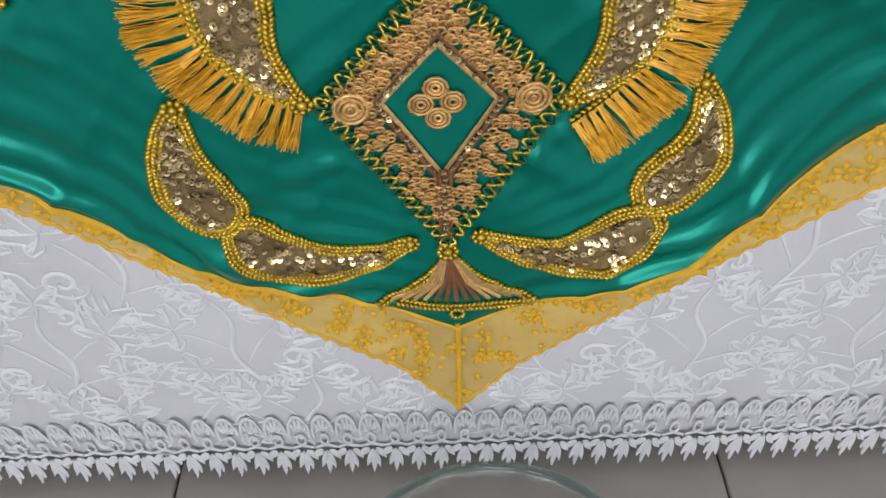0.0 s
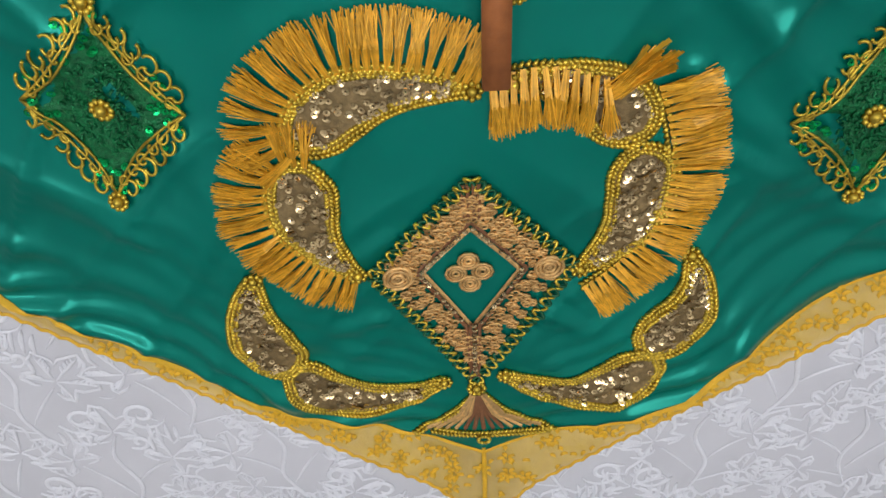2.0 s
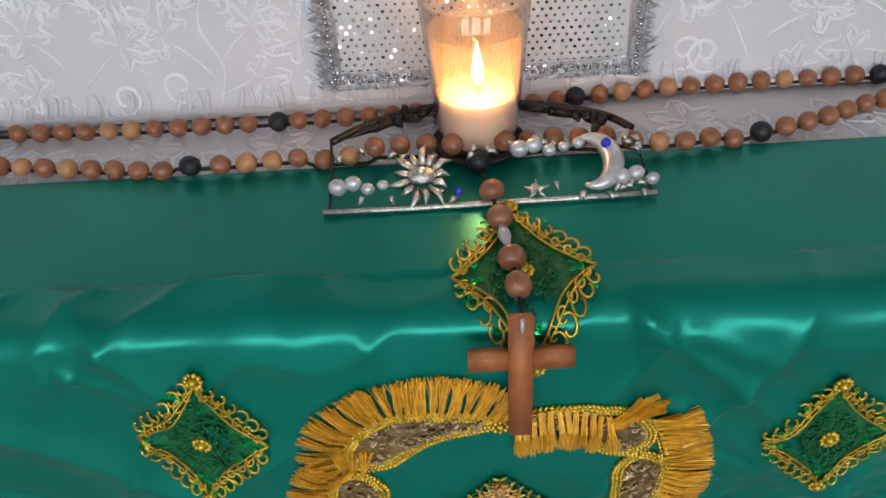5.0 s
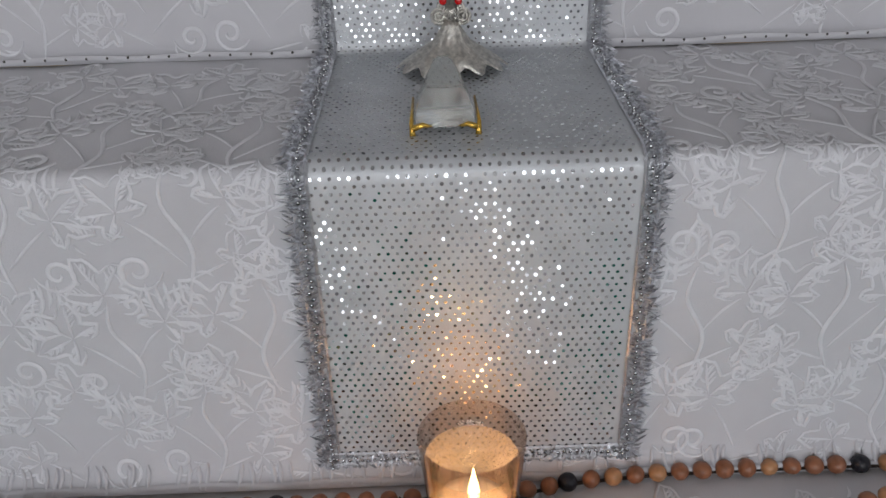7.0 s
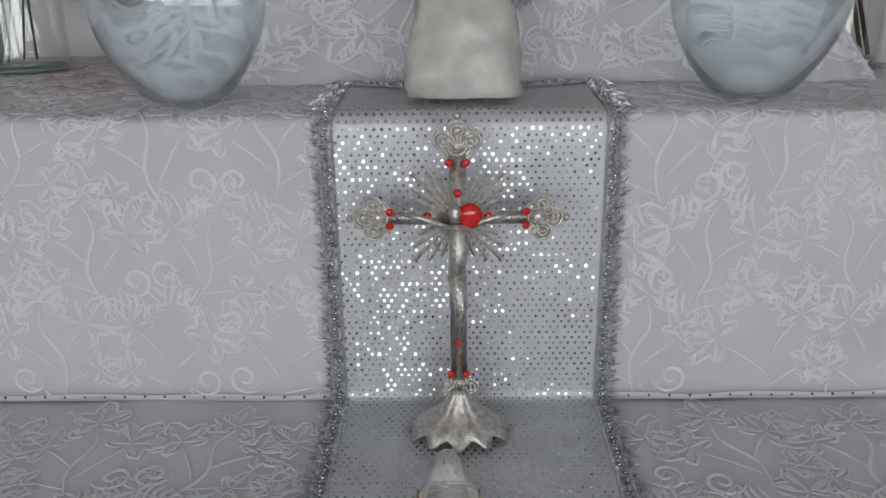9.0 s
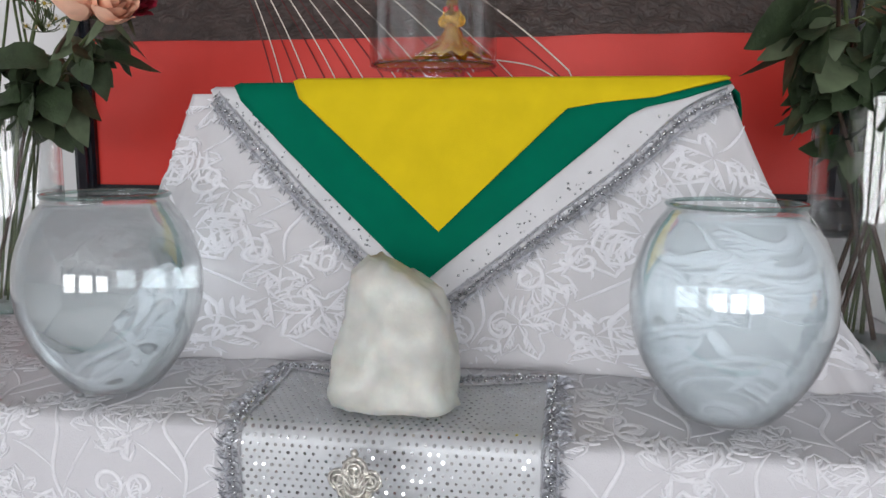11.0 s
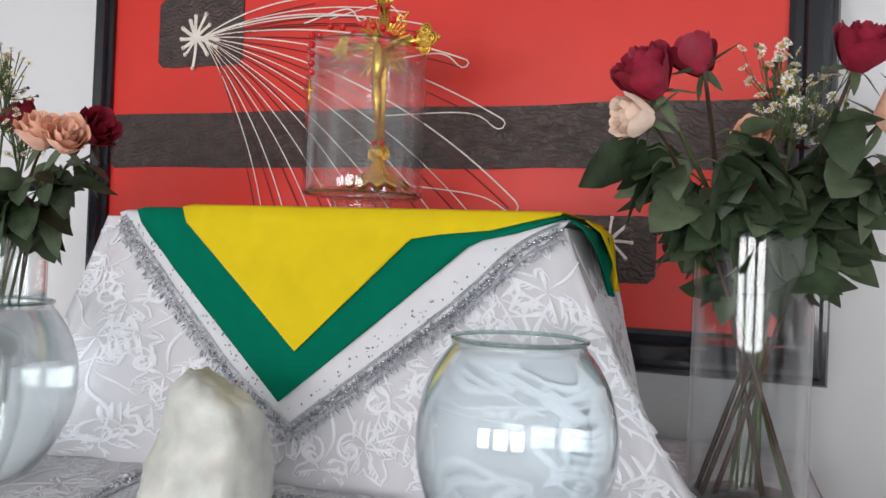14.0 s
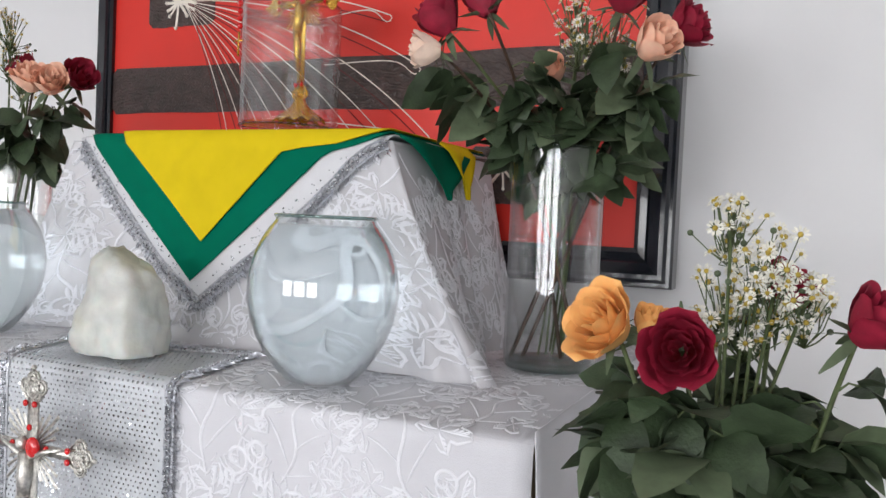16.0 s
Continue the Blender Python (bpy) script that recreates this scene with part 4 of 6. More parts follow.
def paisley(p0, p1, p2, width, fringe=0, flen=0.034, seed=0, heading=None, hang=False):
    """A leaf-shaped ornament: bronze sequin ground, gold braid outline, a jewel at its tip and fringe on one side."""
    rng = random.Random(seed)
    sp = bezier(p0, p1, p2, 40)
    d = np.gradient(sp, axis=0)
    d /= np.linalg.norm(d, axis=1, keepdims=True)
    nr = np.stack([-d[:, 1], d[:, 0]], 1)
    t = np.linspace(0, 1, 40)
    w = width / 2 * np.minimum(1, np.sqrt(np.maximum(t, 0) / 0.22 * (2 - np.minimum(t / 0.22, 1)) * 1.0)) * np.clip((1 - t) / 0.62, 0, 1) ** 0.75
    w = np.maximum(w, 0.001)
    orn = mesh("paisley_ornament", [on_front(*(sp[i] + nr[i] * w[i] * k), 0.0022) for i in range(40) for k in (-1, -0.5, 0, 0.5, 1)],
               [(i * 5 + k, i * 5 + k + 1, i * 5 + k + 6, i * 5 + k + 5) for i in range(39) for k in range(4)], M_BRONZE, banner, "bronze sequin leaf with gold braid edge", True)
    bb = Build()
    for i in range(int(width * 2400)):
        k = rng.randrange(3, 36)
        u = rng.uniform(-0.8, 0.8)
        q = sp[k] + nr[k] * w[k] * u
        sequin(bb, q[0], q[1], on_front, 0.0025, rng, 0.0034)
    tagged(bb.done("sequins", M_GSEQ, orn, "shiny pale gold sequins", False), kind="stuff")
    bb = Build()
    for sd in (-1, 1):
        rope(bb, sp + nr * (w * sd)[:, None], on_front, 0.0021, 3, 0.0032, gap=0.0034)
    for a in np.linspace(0, 2 * math.pi, 9)[:-1]:
        bb.ball(on_front(p2[0] + 0.0055 * math.cos(a), p2[1] + 0.0055 * math.sin(a), 0.004), 0.0022, 6, 4)
    bb.ball(on_front(p2[0], p2[1], 0.004), 0.0035, 8, 5)
    tagged(bb.done("gold_braid", M_GOLD, orn, "knotted gold braid"), kind="stuff")
    if fringe:
        bb, hb = Build(), Build()
        edge = sp + nr * (w * fringe)[:, None] * 1.05 if heading is None else np.array(heading)
        line = spline(edge, int(np.linalg.norm(np.diff(edge, axis=0), axis=1).sum() / 0.0057))
        dd = np.gradient(line, axis=0)
        dd /= np.linalg.norm(dd, axis=1, keepdims=True)
        nn = np.stack([-dd[:, 1], dd[:, 0]], 1) * fringe
        for i in range(len(line)):
            lean = rng.uniform(-0.14, 0.14)
            base = line[i]
            dirn = nn[i] * math.cos(lean) + dd[i] * math.sin(lean)
            if hang:
                dirn = np.array((math.sin(lean), -math.cos(lean)))
            across = np.array((-dirn[1], dirn[0]))
            for k in range(44):
                u = (k - 21.5) / 21.5
                ln = flen * rng.uniform(0.84, 1.08)
                e = base + dirn * ln + across * (u * 0.0042 + rng.gauss(0, 0.0018))
                m = base + dirn * ln * 0.45 + across * (u * 0.0020 + rng.gauss(0, 0.0006))
                h = rng.uniform(0.002, 0.0075) + (0.004 if hang else 0.0)
                pts = [base + across * u * 0.0016, m, e]
                wd = 0.00033
                vv = []
                for pp, hh in zip(pts, (0.003, h, h * 0.8)):
                    vv += [on_front(*(pp + across * wd), hh), on_front(*(pp - across * wd), hh + 0.0001)]
                bb.add(vv, [(0, 1, 3, 2), (2, 3, 5, 4)])
        rope(hb, line, on_front, 0.0020, 2, 0.004)
        bb.done("fringe", M_FRINGE, orn, "ochre gold tassel fringe", False)
        hb.done("fringe_heading", M_GOLD, orn)
    return orn


paisley((0.052, 0.722), (0.085, 0.775), (0.164, 0.757), 0.040, 1, 0.038, 1)
paisley((0.054, 0.708), (0.030, 0.655), (0.078, 0.611), 0.042, -1, 0.034, 2)
paisley((0.268, 0.712), (0.258, 0.766), (0.190, 0.760), 0.042, 1, 0.040, 3, ((0.176, 0.765), (0.200, 0.771), (0.225, 0.770), (0.247, 0.762)), True)
paisley((0.276, 0.706), (0.296, 0.640), (0.243, 0.601), 0.042, 1, 0.036, 4, ((0.281, 0.752), (0.293, 0.718), (0.299, 0.680), (0.291, 0.638), (0.268, 0.603), (0.247, 0.585)))
paisley((0.016, 0.510), (-0.022, 0.555), (0.002, 0.615), 0.043, seed=5)
paisley((0.018, 0.512), (0.045, 0.432), (0.137, 0.484), 0.042, seed=6)
paisley((0.297, 0.519), (0.348, 0.552), (0.325, 0.611), 0.040, seed=7)
paisley((0.309, 0.511), (0.262, 0.442), (0.188, 0.490), 0.040, seed=8)
# a loose tail of fringe beside the ring
rng = random.Random(9)
bb = Build()
for k in range(70):
    u = rng.uniform(-1, 1)
    a, c = (0.251 + 0.006 * u, 0.752 + rng.uniform(-0.005, 0.005)), (0.279 + rng.uniform(-0.012, 0.012), 0.774 + rng.uniform(-0.007, 0.010) - 0.004 * u)
    bb.add([on_front(a[0] - 0.0006, a[1], 0.006), on_front(a[0] + 0.0006, a[1], 0.006), on_front(c[0] + 0.0005, c[1], rng.uniform(0.003, 0.009)), on_front(c[0] - 0.0005, c[1], 0.004)], [(0, 1, 2, 3)])
bb.done("loose_fringe", M_FRINGE, banner, "loose end of ochre fringe", False)


# ---- central diamond ornament ----
def diamond_medallion():
    rng = random.Random(51)
    top, left, right, bot = (0.163, 0.690), (0.088, 0.609), (0.239, 0.605), (0.164, 0.484)
    mid = (0.160, 0.604)
    corners = [top, right, bot, left, top]
    N = 12
    grid = [np.array(left) * (1 - u) * (1 - w) + np.array(top) * u * (1 - w) + np.array(bot) * (1 - u) * w + np.array(right) * u * w for w in np.linspace(0, 1, N) for u in np.linspace(0, 1, N)]
    med = mesh("diamond_ornament", [on_front(*p, 0.0012) for p in grid], [(j * N + i, j * N + i + 1, (j + 1) * N + i + 1, (j + 1) * N + i) for j in range(N - 1) for i in range(N - 1)], M_SATIN, banner, "diamond ornament of gold cord and flowers")
    cord, dark, pale, brown, seq = Build(), Build(), Build(), Build(), Build()
    for a, c in zip(corners[:-1], corners[1:]):
        a, c = np.array(a), np.array(c)
        ln = np.linalg.norm(c - a)
        d = (c - a) / ln
        nr = np.array((-d[1], d[0]))
        tt = np.linspace(0, 1, int(ln / 0.0011))
        for bb, ph in ((cord, 0.0), (dark, math.pi)):
            wav = [tuple(a + d * ln * t + nr * 0.0048 * math.sin(t * ln / 0.0105 * 2 * math.pi + ph)) for t in tt]
            bb.tube([on_front(*p, 0.004 + 0.0015 * math.cos(i * 0.7)) for i, p in enumerate(wav)], 0.0013, 4)
        # two inner lines of brown thread and sequins
        for k, bb in ((0.55, brown), (0.48, pale)):
            a2, c2 = np.array(mid) + (a - mid) * k, np.array(mid) + (c - mid) * k
            bb.stroke([tuple(a2 + (c2 - a2) * t) for t in np.linspace(0, 1, 12)], 0.0034, on_front, 0.003, False)
        for t in np.linspace(0.04, 0.96, 15):
            p = np.array(mid) + (a - mid) * 0.515 + ((c - a) * 0.515) * t
            if rng.random() < 0.7:
                sequin(seq, p[0], p[1], on_front, 0.0021, rng, 0.005)
        # flowers of coiled cord in the band
        for t in np.linspace(0.08, 0.92, 8):
            for k in (0.65, 0.75, 0.85):
                p = np.array(mid) + (a - mid) * k + (c - a) * k * t
                p = p + np.array((rng.uniform(-0.002, 0.002), rng.uniform(-0.002, 0.002)))
                r0 = rng.uniform(0.0040, 0.0062)
                for w in range(5):
                    an = w * 2 * math.pi / 5 + rng.random()
                    ring = [on_front(p[0] + r0 * 0.62 * math.cos(an) + r0 * 0.5 * math.cos(q), p[1] + r0 * 0.62 * math.sin(an) + r0 * 0.5 * math.sin(q), 0.0038 + 0.001 * math.sin(q)) for q in np.linspace(0, 2 * math.pi, 8)]
                    pale.tube(ring, 0.00105, 4, False)
    for cxr in (left[0] + 0.019, right[0] - 0.019):
        cz = 0.605
        for r0 in (0.0105, 0.0075, 0.0042, 0.0015):
            ring = [on_front(cxr + r0 * math.cos(q), cz + r0 * math.sin(q), 0.0045) for q in np.linspace(0, 2 * math.pi, 15)]
            pale.tube(ring, 0.0016, 5, False)
    for k in range(4):
        an = math.pi / 2 * k + 0.05
        for r0, w in ((0.010, 0.0075), (0.010, 0.005), (0.010, 0.0025)):
            ring = [on_front(mid[0] + r0 * math.cos(an) + w * math.cos(q), mid[1] + 1.12 * r0 * math.sin(an) + w * math.sin(q), 0.004) for q in np.linspace(0, 2 * math.pi, 11)]
            pale.tube(ring, 0.0014, 4, False)
    # stem strokes up and down the middle, and the fan foot
    for o in (-0.0055, -0.002, 0.002, 0.0055):
        brown.stroke([(0.162 + o, 0.655), (0.162 + o, 0.686)], 0.0028, on_front, 0.004, False)
        brown.stroke([(0.163 + o * 0.6, 0.488), (0.162 + o, 0.552)], 0.0026, on_front, 0.004, False)
    for z in np.linspace(0.495, 0.55, 12):
        sequin(seq, 0.163, z, on_front, 0.0022, rng, 0.0055)
    for k in range(13):
        u = (k - 6) / 6
        (brown if abs(u) < 0.4 else pale).stroke([(0.165 + u * 0.005, 0.466), (0.168 + u * 0.020, 0.440), (0.170 + u * 0.050, 0.418 + 0.006 * abs(u))], 0.0040, on_front, 0.003, False)
    for sd in (-1, 1):
        rope(cord, [(0.166, 0.468), (0.167 + sd * 0.024, 0.442), (0.170 + sd * 0.060, 0.419)], on_front, 0.0021)
    rope(cord, [(0.125, 0.420), (0.169, 0.408), (0.228, 0.417)], on_front, 0.0021)
    for a in np.linspace(0, 2 * math.pi, 11)[:-1]:
        cord.ball(on_front(0.164 + 0.0065 * math.cos(a), 0.476 + 0.0065 * math.sin(a), 0.005), 0.0024, 6, 4)
        cord.ball(on_front(0.170 + 0.0050 * math.cos(a), 0.404 + 0.0050 * math.sin(a), 0.005), 0.0020, 6, 4)
    cord.ball(on_front(0.164, 0.476, 0.005), 0.004, 8, 5)
    cord.done("gold_cord", M_GOLD, med, "wavy gold cord border")
    dark.done("green_cord", M_GREENCORD, med, "green cord woven into the border")
    tagged(pale.done("cord_embroidery", M_GOLD_PALE, med, "coiled pale gold flowers"), kind="stuff")
    brown.done("brown_stitching", M_BROWNTHREAD, med, "brown satin stitching")
    tagged(seq.done("sequins", M_GSEQ, med, "shiny pale gold sequins", False), kind="stuff")


diamond_medallion()


# ---- green sequin diamonds with gold scrolls ----
def green_diamond(cx, s_mid, w, h, turn, place, seed):
    rng = random.Random(seed)
    ct, st = math.cos(turn), math.sin(turn)

    def q(u, vv):
        return (cx + (u * w * ct - vv * h * st) / 2, s_mid + (u * w * st + vv * h * ct) / 2)

    out = []
    ks = [(0, 0.86), (0.90, 0), (0, -0.86), (-0.90, 0), (0, 0.86)]
    for a, c in zip(ks[:-1], ks[1:]):
        out += [q(*p) for p in bezier(a, ((a[0] + c[0]) * 0.36, (a[1] + c[1]) * 0.36), c, 9)[:-1]]
    m = len(out)
    g = mesh("green_diamond", [place(*q(0, 0), 0.0028)] + [place(*p, 0.002) for p in out], [(0, 1 + i, 1 + (i + 1) % m) for i in range(m)], M_GREENSEQ, banner, "green sequin diamond with gold scroll edge")
    beads, cord, jewel = Build(), Build(), Build()
    for k in range(230):
        a, r = rng.uniform(0, 2 * math.pi), math.sqrt(rng.random()) * 0.42
        p = q(r * math.cos(a), r * math.sin(a))
        e = q(r * math.cos(a) + 0.05 * math.cos(k), r * math.sin(a) + 0.05 * math.sin(k))
        beads.tube([place(*p, 0.0035), place(*e, 0.0042)], 0.0010, 4)
    for k in range(54):
        a = math.pi / 2 * rng.randrange(4) + rng.gauss(0, 0.25)
        r = rng.uniform(0.5, 0.85)
        sequin(jewel, *q(r * math.cos(a), r * math.sin(a)), place, 0.0026, rng, 0.004)
    for a, c in zip(ks[:-1], ks[1:]):
        mx, my = (a[0] + c[0]) / 2, (a[1] + c[1]) / 2
        line = bezier(a, ((a[0] + c[0]) * 0.30, (a[1] + c[1]) * 0.30), c, 16)
        cord.tube([place(*q(*p), 0.0038) for p in line], 0.0011, 4)
        line = bezier(a, ((a[0] + c[0]) * 0.42, (a[1] + c[1]) * 0.42), c, 16)
        cord.tube([place(*q(*p), 0.0038) for p in line], 0.0010, 4)
        for base, hand in ((a, 1), (c, -1)):
            for k, (fr, r) in enumerate(((0.14, 0.085), (0.28, 0.10), (0.42, 0.10))):
                px, py = base[0] + (mx - base[0]) * fr * 2.0, base[1] + (my - base[1]) * fr * 2.0
                ox, oy = math.copysign(0.045, mx), math.copysign(0.045, my)
                tt = np.linspace(0, 1.6 * math.pi, 14)
                rr = r * (1 - 0.42 * tt / tt[-1])
                sc = [q(px + ox + rr[i] * math.cos(hand * tt[i] + 2.2), py + oy + rr[i] * math.sin(hand * tt[i] + 2.2)) for i in range(14)]
                cord.tube([place(*p, 0.0036) for p in sc], 0.0012, 4)
                sc = [q(px - ox * 0.6 + 0.7 * rr[i] * math.cos(-hand * tt[i] + 0.8), py - oy * 0.6 + 0.7 * rr[i] * math.sin(-hand * tt[i] + 0.8)) for i in range(14)]
                cord.tube([place(*p, 0.0040) for p in sc], 0.0010, 4)
    for u, vv, r in ((0, 0, 0.0085), (0, 0.92, 0.0080), (0, -0.92, 0.0075)):
        gems = Build()
        p = q(u, vv)
        for a in np.linspace(0, 2 * math.pi, 11)[:-1]:
            gems.ball(place(p[0] + r * 0.72 * math.cos(a), p[1] + r * 0.72 * math.sin(a), 0.0045), r * 0.28, 6, 4)
        gems.ball(place(*p, 0.0055), r * 0.5, 8, 5)
        gems.done("gold_jewel", M_GOLD, g, "round gold beaded jewel")
    beads.done("bugle_beads", M_GREENSEQ, g)
    tagged(jewel.done("sequins", M_GREENBRIGHT, g, "bright green sequins", False), kind="stuff")
    cord.done("gold_scroll", M_GOLD, g, "fine gold scroll cord")


green_diamond(-0.065, 0.757 - 0.2, 0.112, 0.150, radians(-8), satin, 61)
green_diamond(0.417, 0.731 - 0.2, 0.112, 0.142, radians(6), satin, 62)
green_diamond(0.186, 0.700, 0.118, 0.178, radians(3), satin, 63)

# ---- wooden rosary lying on the lowest step, its cross hanging over the edge ----
M_BEAD = material("brown_wood_bead", (0.27, 0.105, 0.05), 0.34, vary=0.25, scale=120, coat=0.25)
M_BEAD_LIGHT = material("light_wood_bead", (0.43, 0.21, 0.095), 0.36, vary=0.25, scale=120, coat=0.25)
M_BEAD_DARK = material("black_wood_bead", (0.012, 0.012, 0.018), 0.35, vary=0.2, scale=120, bump=0.5, bump_scale=500)
M_CORD = material("dark_brown_cord", (0.022, 0.012, 0.008), 0.8, vary=0.2, scale=200)
M_CROSSWOOD = material("reddish_wood", (0.34, 0.115, 0.035), 0.45, vary=0.25, scale=60, bump=0.2, bump_scale=300)
M_SILVER = material("tarnished_silver", (0.62, 0.60, 0.56), 0.32, metal=1.0, vary=0.3, scale=220, bump=0.5, bump_scale=600)
M_DARKMETAL = material("dark_metal", (0.045, 0.038, 0.036), 0.42, metal=0.8, vary=0.3, scale=120)
M_ENAMEL = material("white_enamel", (0.52, 0.52, 0.54), 0.3, metal=0.4, vary=0.2, scale=120)
M_BLUE = material("blue_gem", (0.01, 0.03, 0.55), 0.1, vary=0.0, coat=0.5)
M_REDGEM = material("red_gem", (0.62, 0.010, 0.012), 0.12, vary=0.1, scale=200, coat=0.6)
M_GOLDMETAL = material("polished_gold", (0.78, 0.50, 0.10), 0.22, metal=1.0, vary=0.12, scale=200, bump=0.4, bump_scale=500)
M_WAX = material("white_wax", (0.82, 0.80, 0.76), 0.5, vary=0.03, scale=30, subsurface=0.4)
M_GLASS = material("clear_glass", (0.97, 0.99, 0.985), 0.0, vary=0.0, transmission=1.0, ior=1.45)
M_WATER = material("water", (0.88, 0.945, 0.975), 0.02, vary=0.0, transmission=0.87, ior=1.33)
M_CRYSTAL = material("milky_crystal", (0.76, 0.77, 0.73), 0.30, vary=0.16, scale=30, bump=0.8, bump_scale=55, subsurface=0.8)
M_CRYSTAL.node_tree.nodes["Principled BSDF"].inputs["Transmission Weight"].default_value = 0.35


M_CLEARCRYSTAL = material("clear_crystal", (0.90, 0.92, 0.90), 0.10, vary=0.0, bump=0.3, bump_scale=60, transmission=0.88)


def thin_glass(name, colour, gloss=1.0):
    """Thin clear glass: see-through with a mirror sheen that grows towards the rim."""
    m = bpy.data.materials.new(name)
    m.use_nodes = True
    nt = m.node_tree
    nt.nodes.remove(nt.nodes["Principled BSDF"])
    out = nt.nodes["Material Output"]
    tr, gl, mx, fr = (nt.nodes.new(k) for k in ("ShaderNodeBsdfTransparent", "ShaderNodeBsdfGlossy", "ShaderNodeMixShader", "ShaderNodeLayerWeight"))
    tr.inputs["Color"].default_value = (*colour, 1)
    gl.inputs["Roughness"].default_value = 0.02
    pw, sc = nt.nodes.new("ShaderNodeMath"), nt.nodes.new("ShaderNodeMapRange")
    pw.operation = 'POWER'
    pw.inputs[1].default_value = 2.6
    sc.inputs["To Min"].default_value, sc.inputs["To Max"].default_value = 0.05 * gloss, 0.85
    nt.links.new(fr.outputs["Facing"], pw.inputs[0])
    nt.links.new(pw.outputs[0], sc.inputs["Value"])
    nt.links.new(sc.outputs[0], mx.inputs[0])
    nt.links.new(tr.outputs[0], mx.inputs[1])
    nt.links.new(gl.outputs[0], mx.inputs[2])
    nt.links.new(mx.outputs[0], out.inputs["Surface"])
    return m


M_THIN = thin_glass("thin_clear_glass", (0.985, 0.992, 0.992), 1.15)
M_THICKRIM = thin_glass("glass_edge", (0.70, 0.80, 0.78), 1.6)


def on_step(x, y):
    """Height of what lies on the lowest step: banner or white cloth."""
    return TOP1 + (0.0065 if y < 0.316 else 0.001)


rosary = thing("rosary", "long rosary of brown wooden beads with a plain wooden cross", "rosary")
BR = 0.0096
bead_me = Build().ball((0, 0, 0), BR, 12, 8, squash=(0.93, 1, 1)).done("bead", M_BEAD, rosary)
first_bead = [bead_me]
data = {M_BEAD: bead_me.data}
for mt in (M_BEAD_LIGHT, M_BEAD_DARK):
    me = bead_me.data.copy()
    me.materials[0] = mt
    data[mt] = me


def bead(p, mt, scale=1.0):
    if first_bead:
        ob = first_bead.pop()
        ob.data = data[mt]
    else:
        ob = new("bead", data[mt])
        ob.parent = rosary
    ob.location = p
    ob.rotation_euler = (rng.uniform(0, 6), rng.uniform(0, 6), rng.uniform(0, 6))
    ob.scale = (scale, scale, scale)
    return ob


rng = random.Random(71)
low = spline([(-0.66, 0.392), (-0.45, 0.365), (-0.294, 0.343), (-0.208, 0.329), (-0.097, 0.314), (-0.019, 0.315), (0.038, 0.317), (0.100, 0.314), (0.137, 0.309), (0.161, 0.293), (0.193, 0.314), (0.241, 0.322), (0.288, 0.312), (0.331, 0.308), (0.391, 0.318), (0.417, 0.327), (0.479, 0.346), (0.563, 0.379), (0.74, 0.405)], 900)
up = spline([(-0.66, 0.408), (-0.50, 0.412), (-0.322, 0.405), (-0.187, 0.398), (-0.031, 0.398), (0.101, 0.401), (0.225, 0.407), (0.263, 0.415), (0.373, 0.424), (0.567, 0.426), (0.74, 0.420)], 900)
for line, darks in ((low, (-0.38, -0.097, 0.161, 0.417, 0.69)), (up, (-0.322, -0.031, 0.263, 0.567))):
    s = np.r_[0, np.cumsum(np.linalg.norm(np.diff(line, axis=0), axis=1))]
    pts3 = [(x, y, on_step(x, y) + 0.006) for x, y in line[::6]]
    Build().tube(pts3, 0.0019, 6).done("cord", M_CORD, rosary, "dark brown knotted cord")
    sd = [float(np.interp(d, line[:, 0], s)) for d in darks]
    stops = [0.0] + sd + [float(s[-1])]
    for q in sd:
        x, y = np.interp(q, s, line[:, 0]), np.interp(q, s, line[:, 1])
        bead((x, y, on_step(x, y) + BR), M_BEAD_DARK, 1.05)
    for a, c in zip(stops[:-1], stops[1:]):
        n = int((c - a - 0.040) / 0.0232)
        for k in range(n + 1):
            q = (a + c) / 2 + (k - n / 2) * 0.0232
            x, y = np.interp(q, s, line[:, 0]), np.interp(q, s, line[:, 1])
            lift = 0.010 * math.exp(-((x - 0.165) / 0.13) ** 4) if line is low else 0.0
            bead((x, y, on_step(x, y) + BR + lift), M_BEAD_LIGHT if rng.random() < 0.22 else M_BEAD, rng.uniform(0.95, 1.05))
pend = [(0.161, 0.293), (0.169, 0.246), (0.173, 0.209), (0.178, 0.157), (0.180, 0.126)]
for k, (x, y) in enumerate(pend):
    bead((x, y, TOP1 + 0.0075 + BR), M_BEAD_DARK if k == 0 else M_BEAD, 1.12)
CX, CZT = 0.178, 0.882
Build().tube([(x, y, TOP1 + 0.014) for x, y in pend] + [(0.180, 0.104, TOP1 + 0.012), (0.180, 0.086, TOP1 + 0.004), (CX, 0.084, CZT - 0.006)], 0.0019, 6).done("cord", M_CORD, rosary, "dark brown knotted cord")
Build().tube([(0.1735, 0.205, TOP1 + 0.016), (0.175, 0.188, TOP1 + 0.0145), (0.1765, 0.172, TOP1 + 0.016)], [0.002, 0.0055, 0.002], 8).done("clasp", M_ENAMEL, rosary, "small pale clasp")
cross = Build().box((CX - 0.0085, 0.082, CZT - 0.117), (CX + 0.0085, 0.0905, CZT), 0.0012).done("cross_upright", M_CROSSWOOD, rosary, "reddish wooden upright")
Build().box((CX - 0.0365, 0.0812, CZT - 0.047), (CX - 0.0087, 0.0898, CZT - 0.030), 0.0012).done("cross_arm", M_CROSSWOOD, rosary)
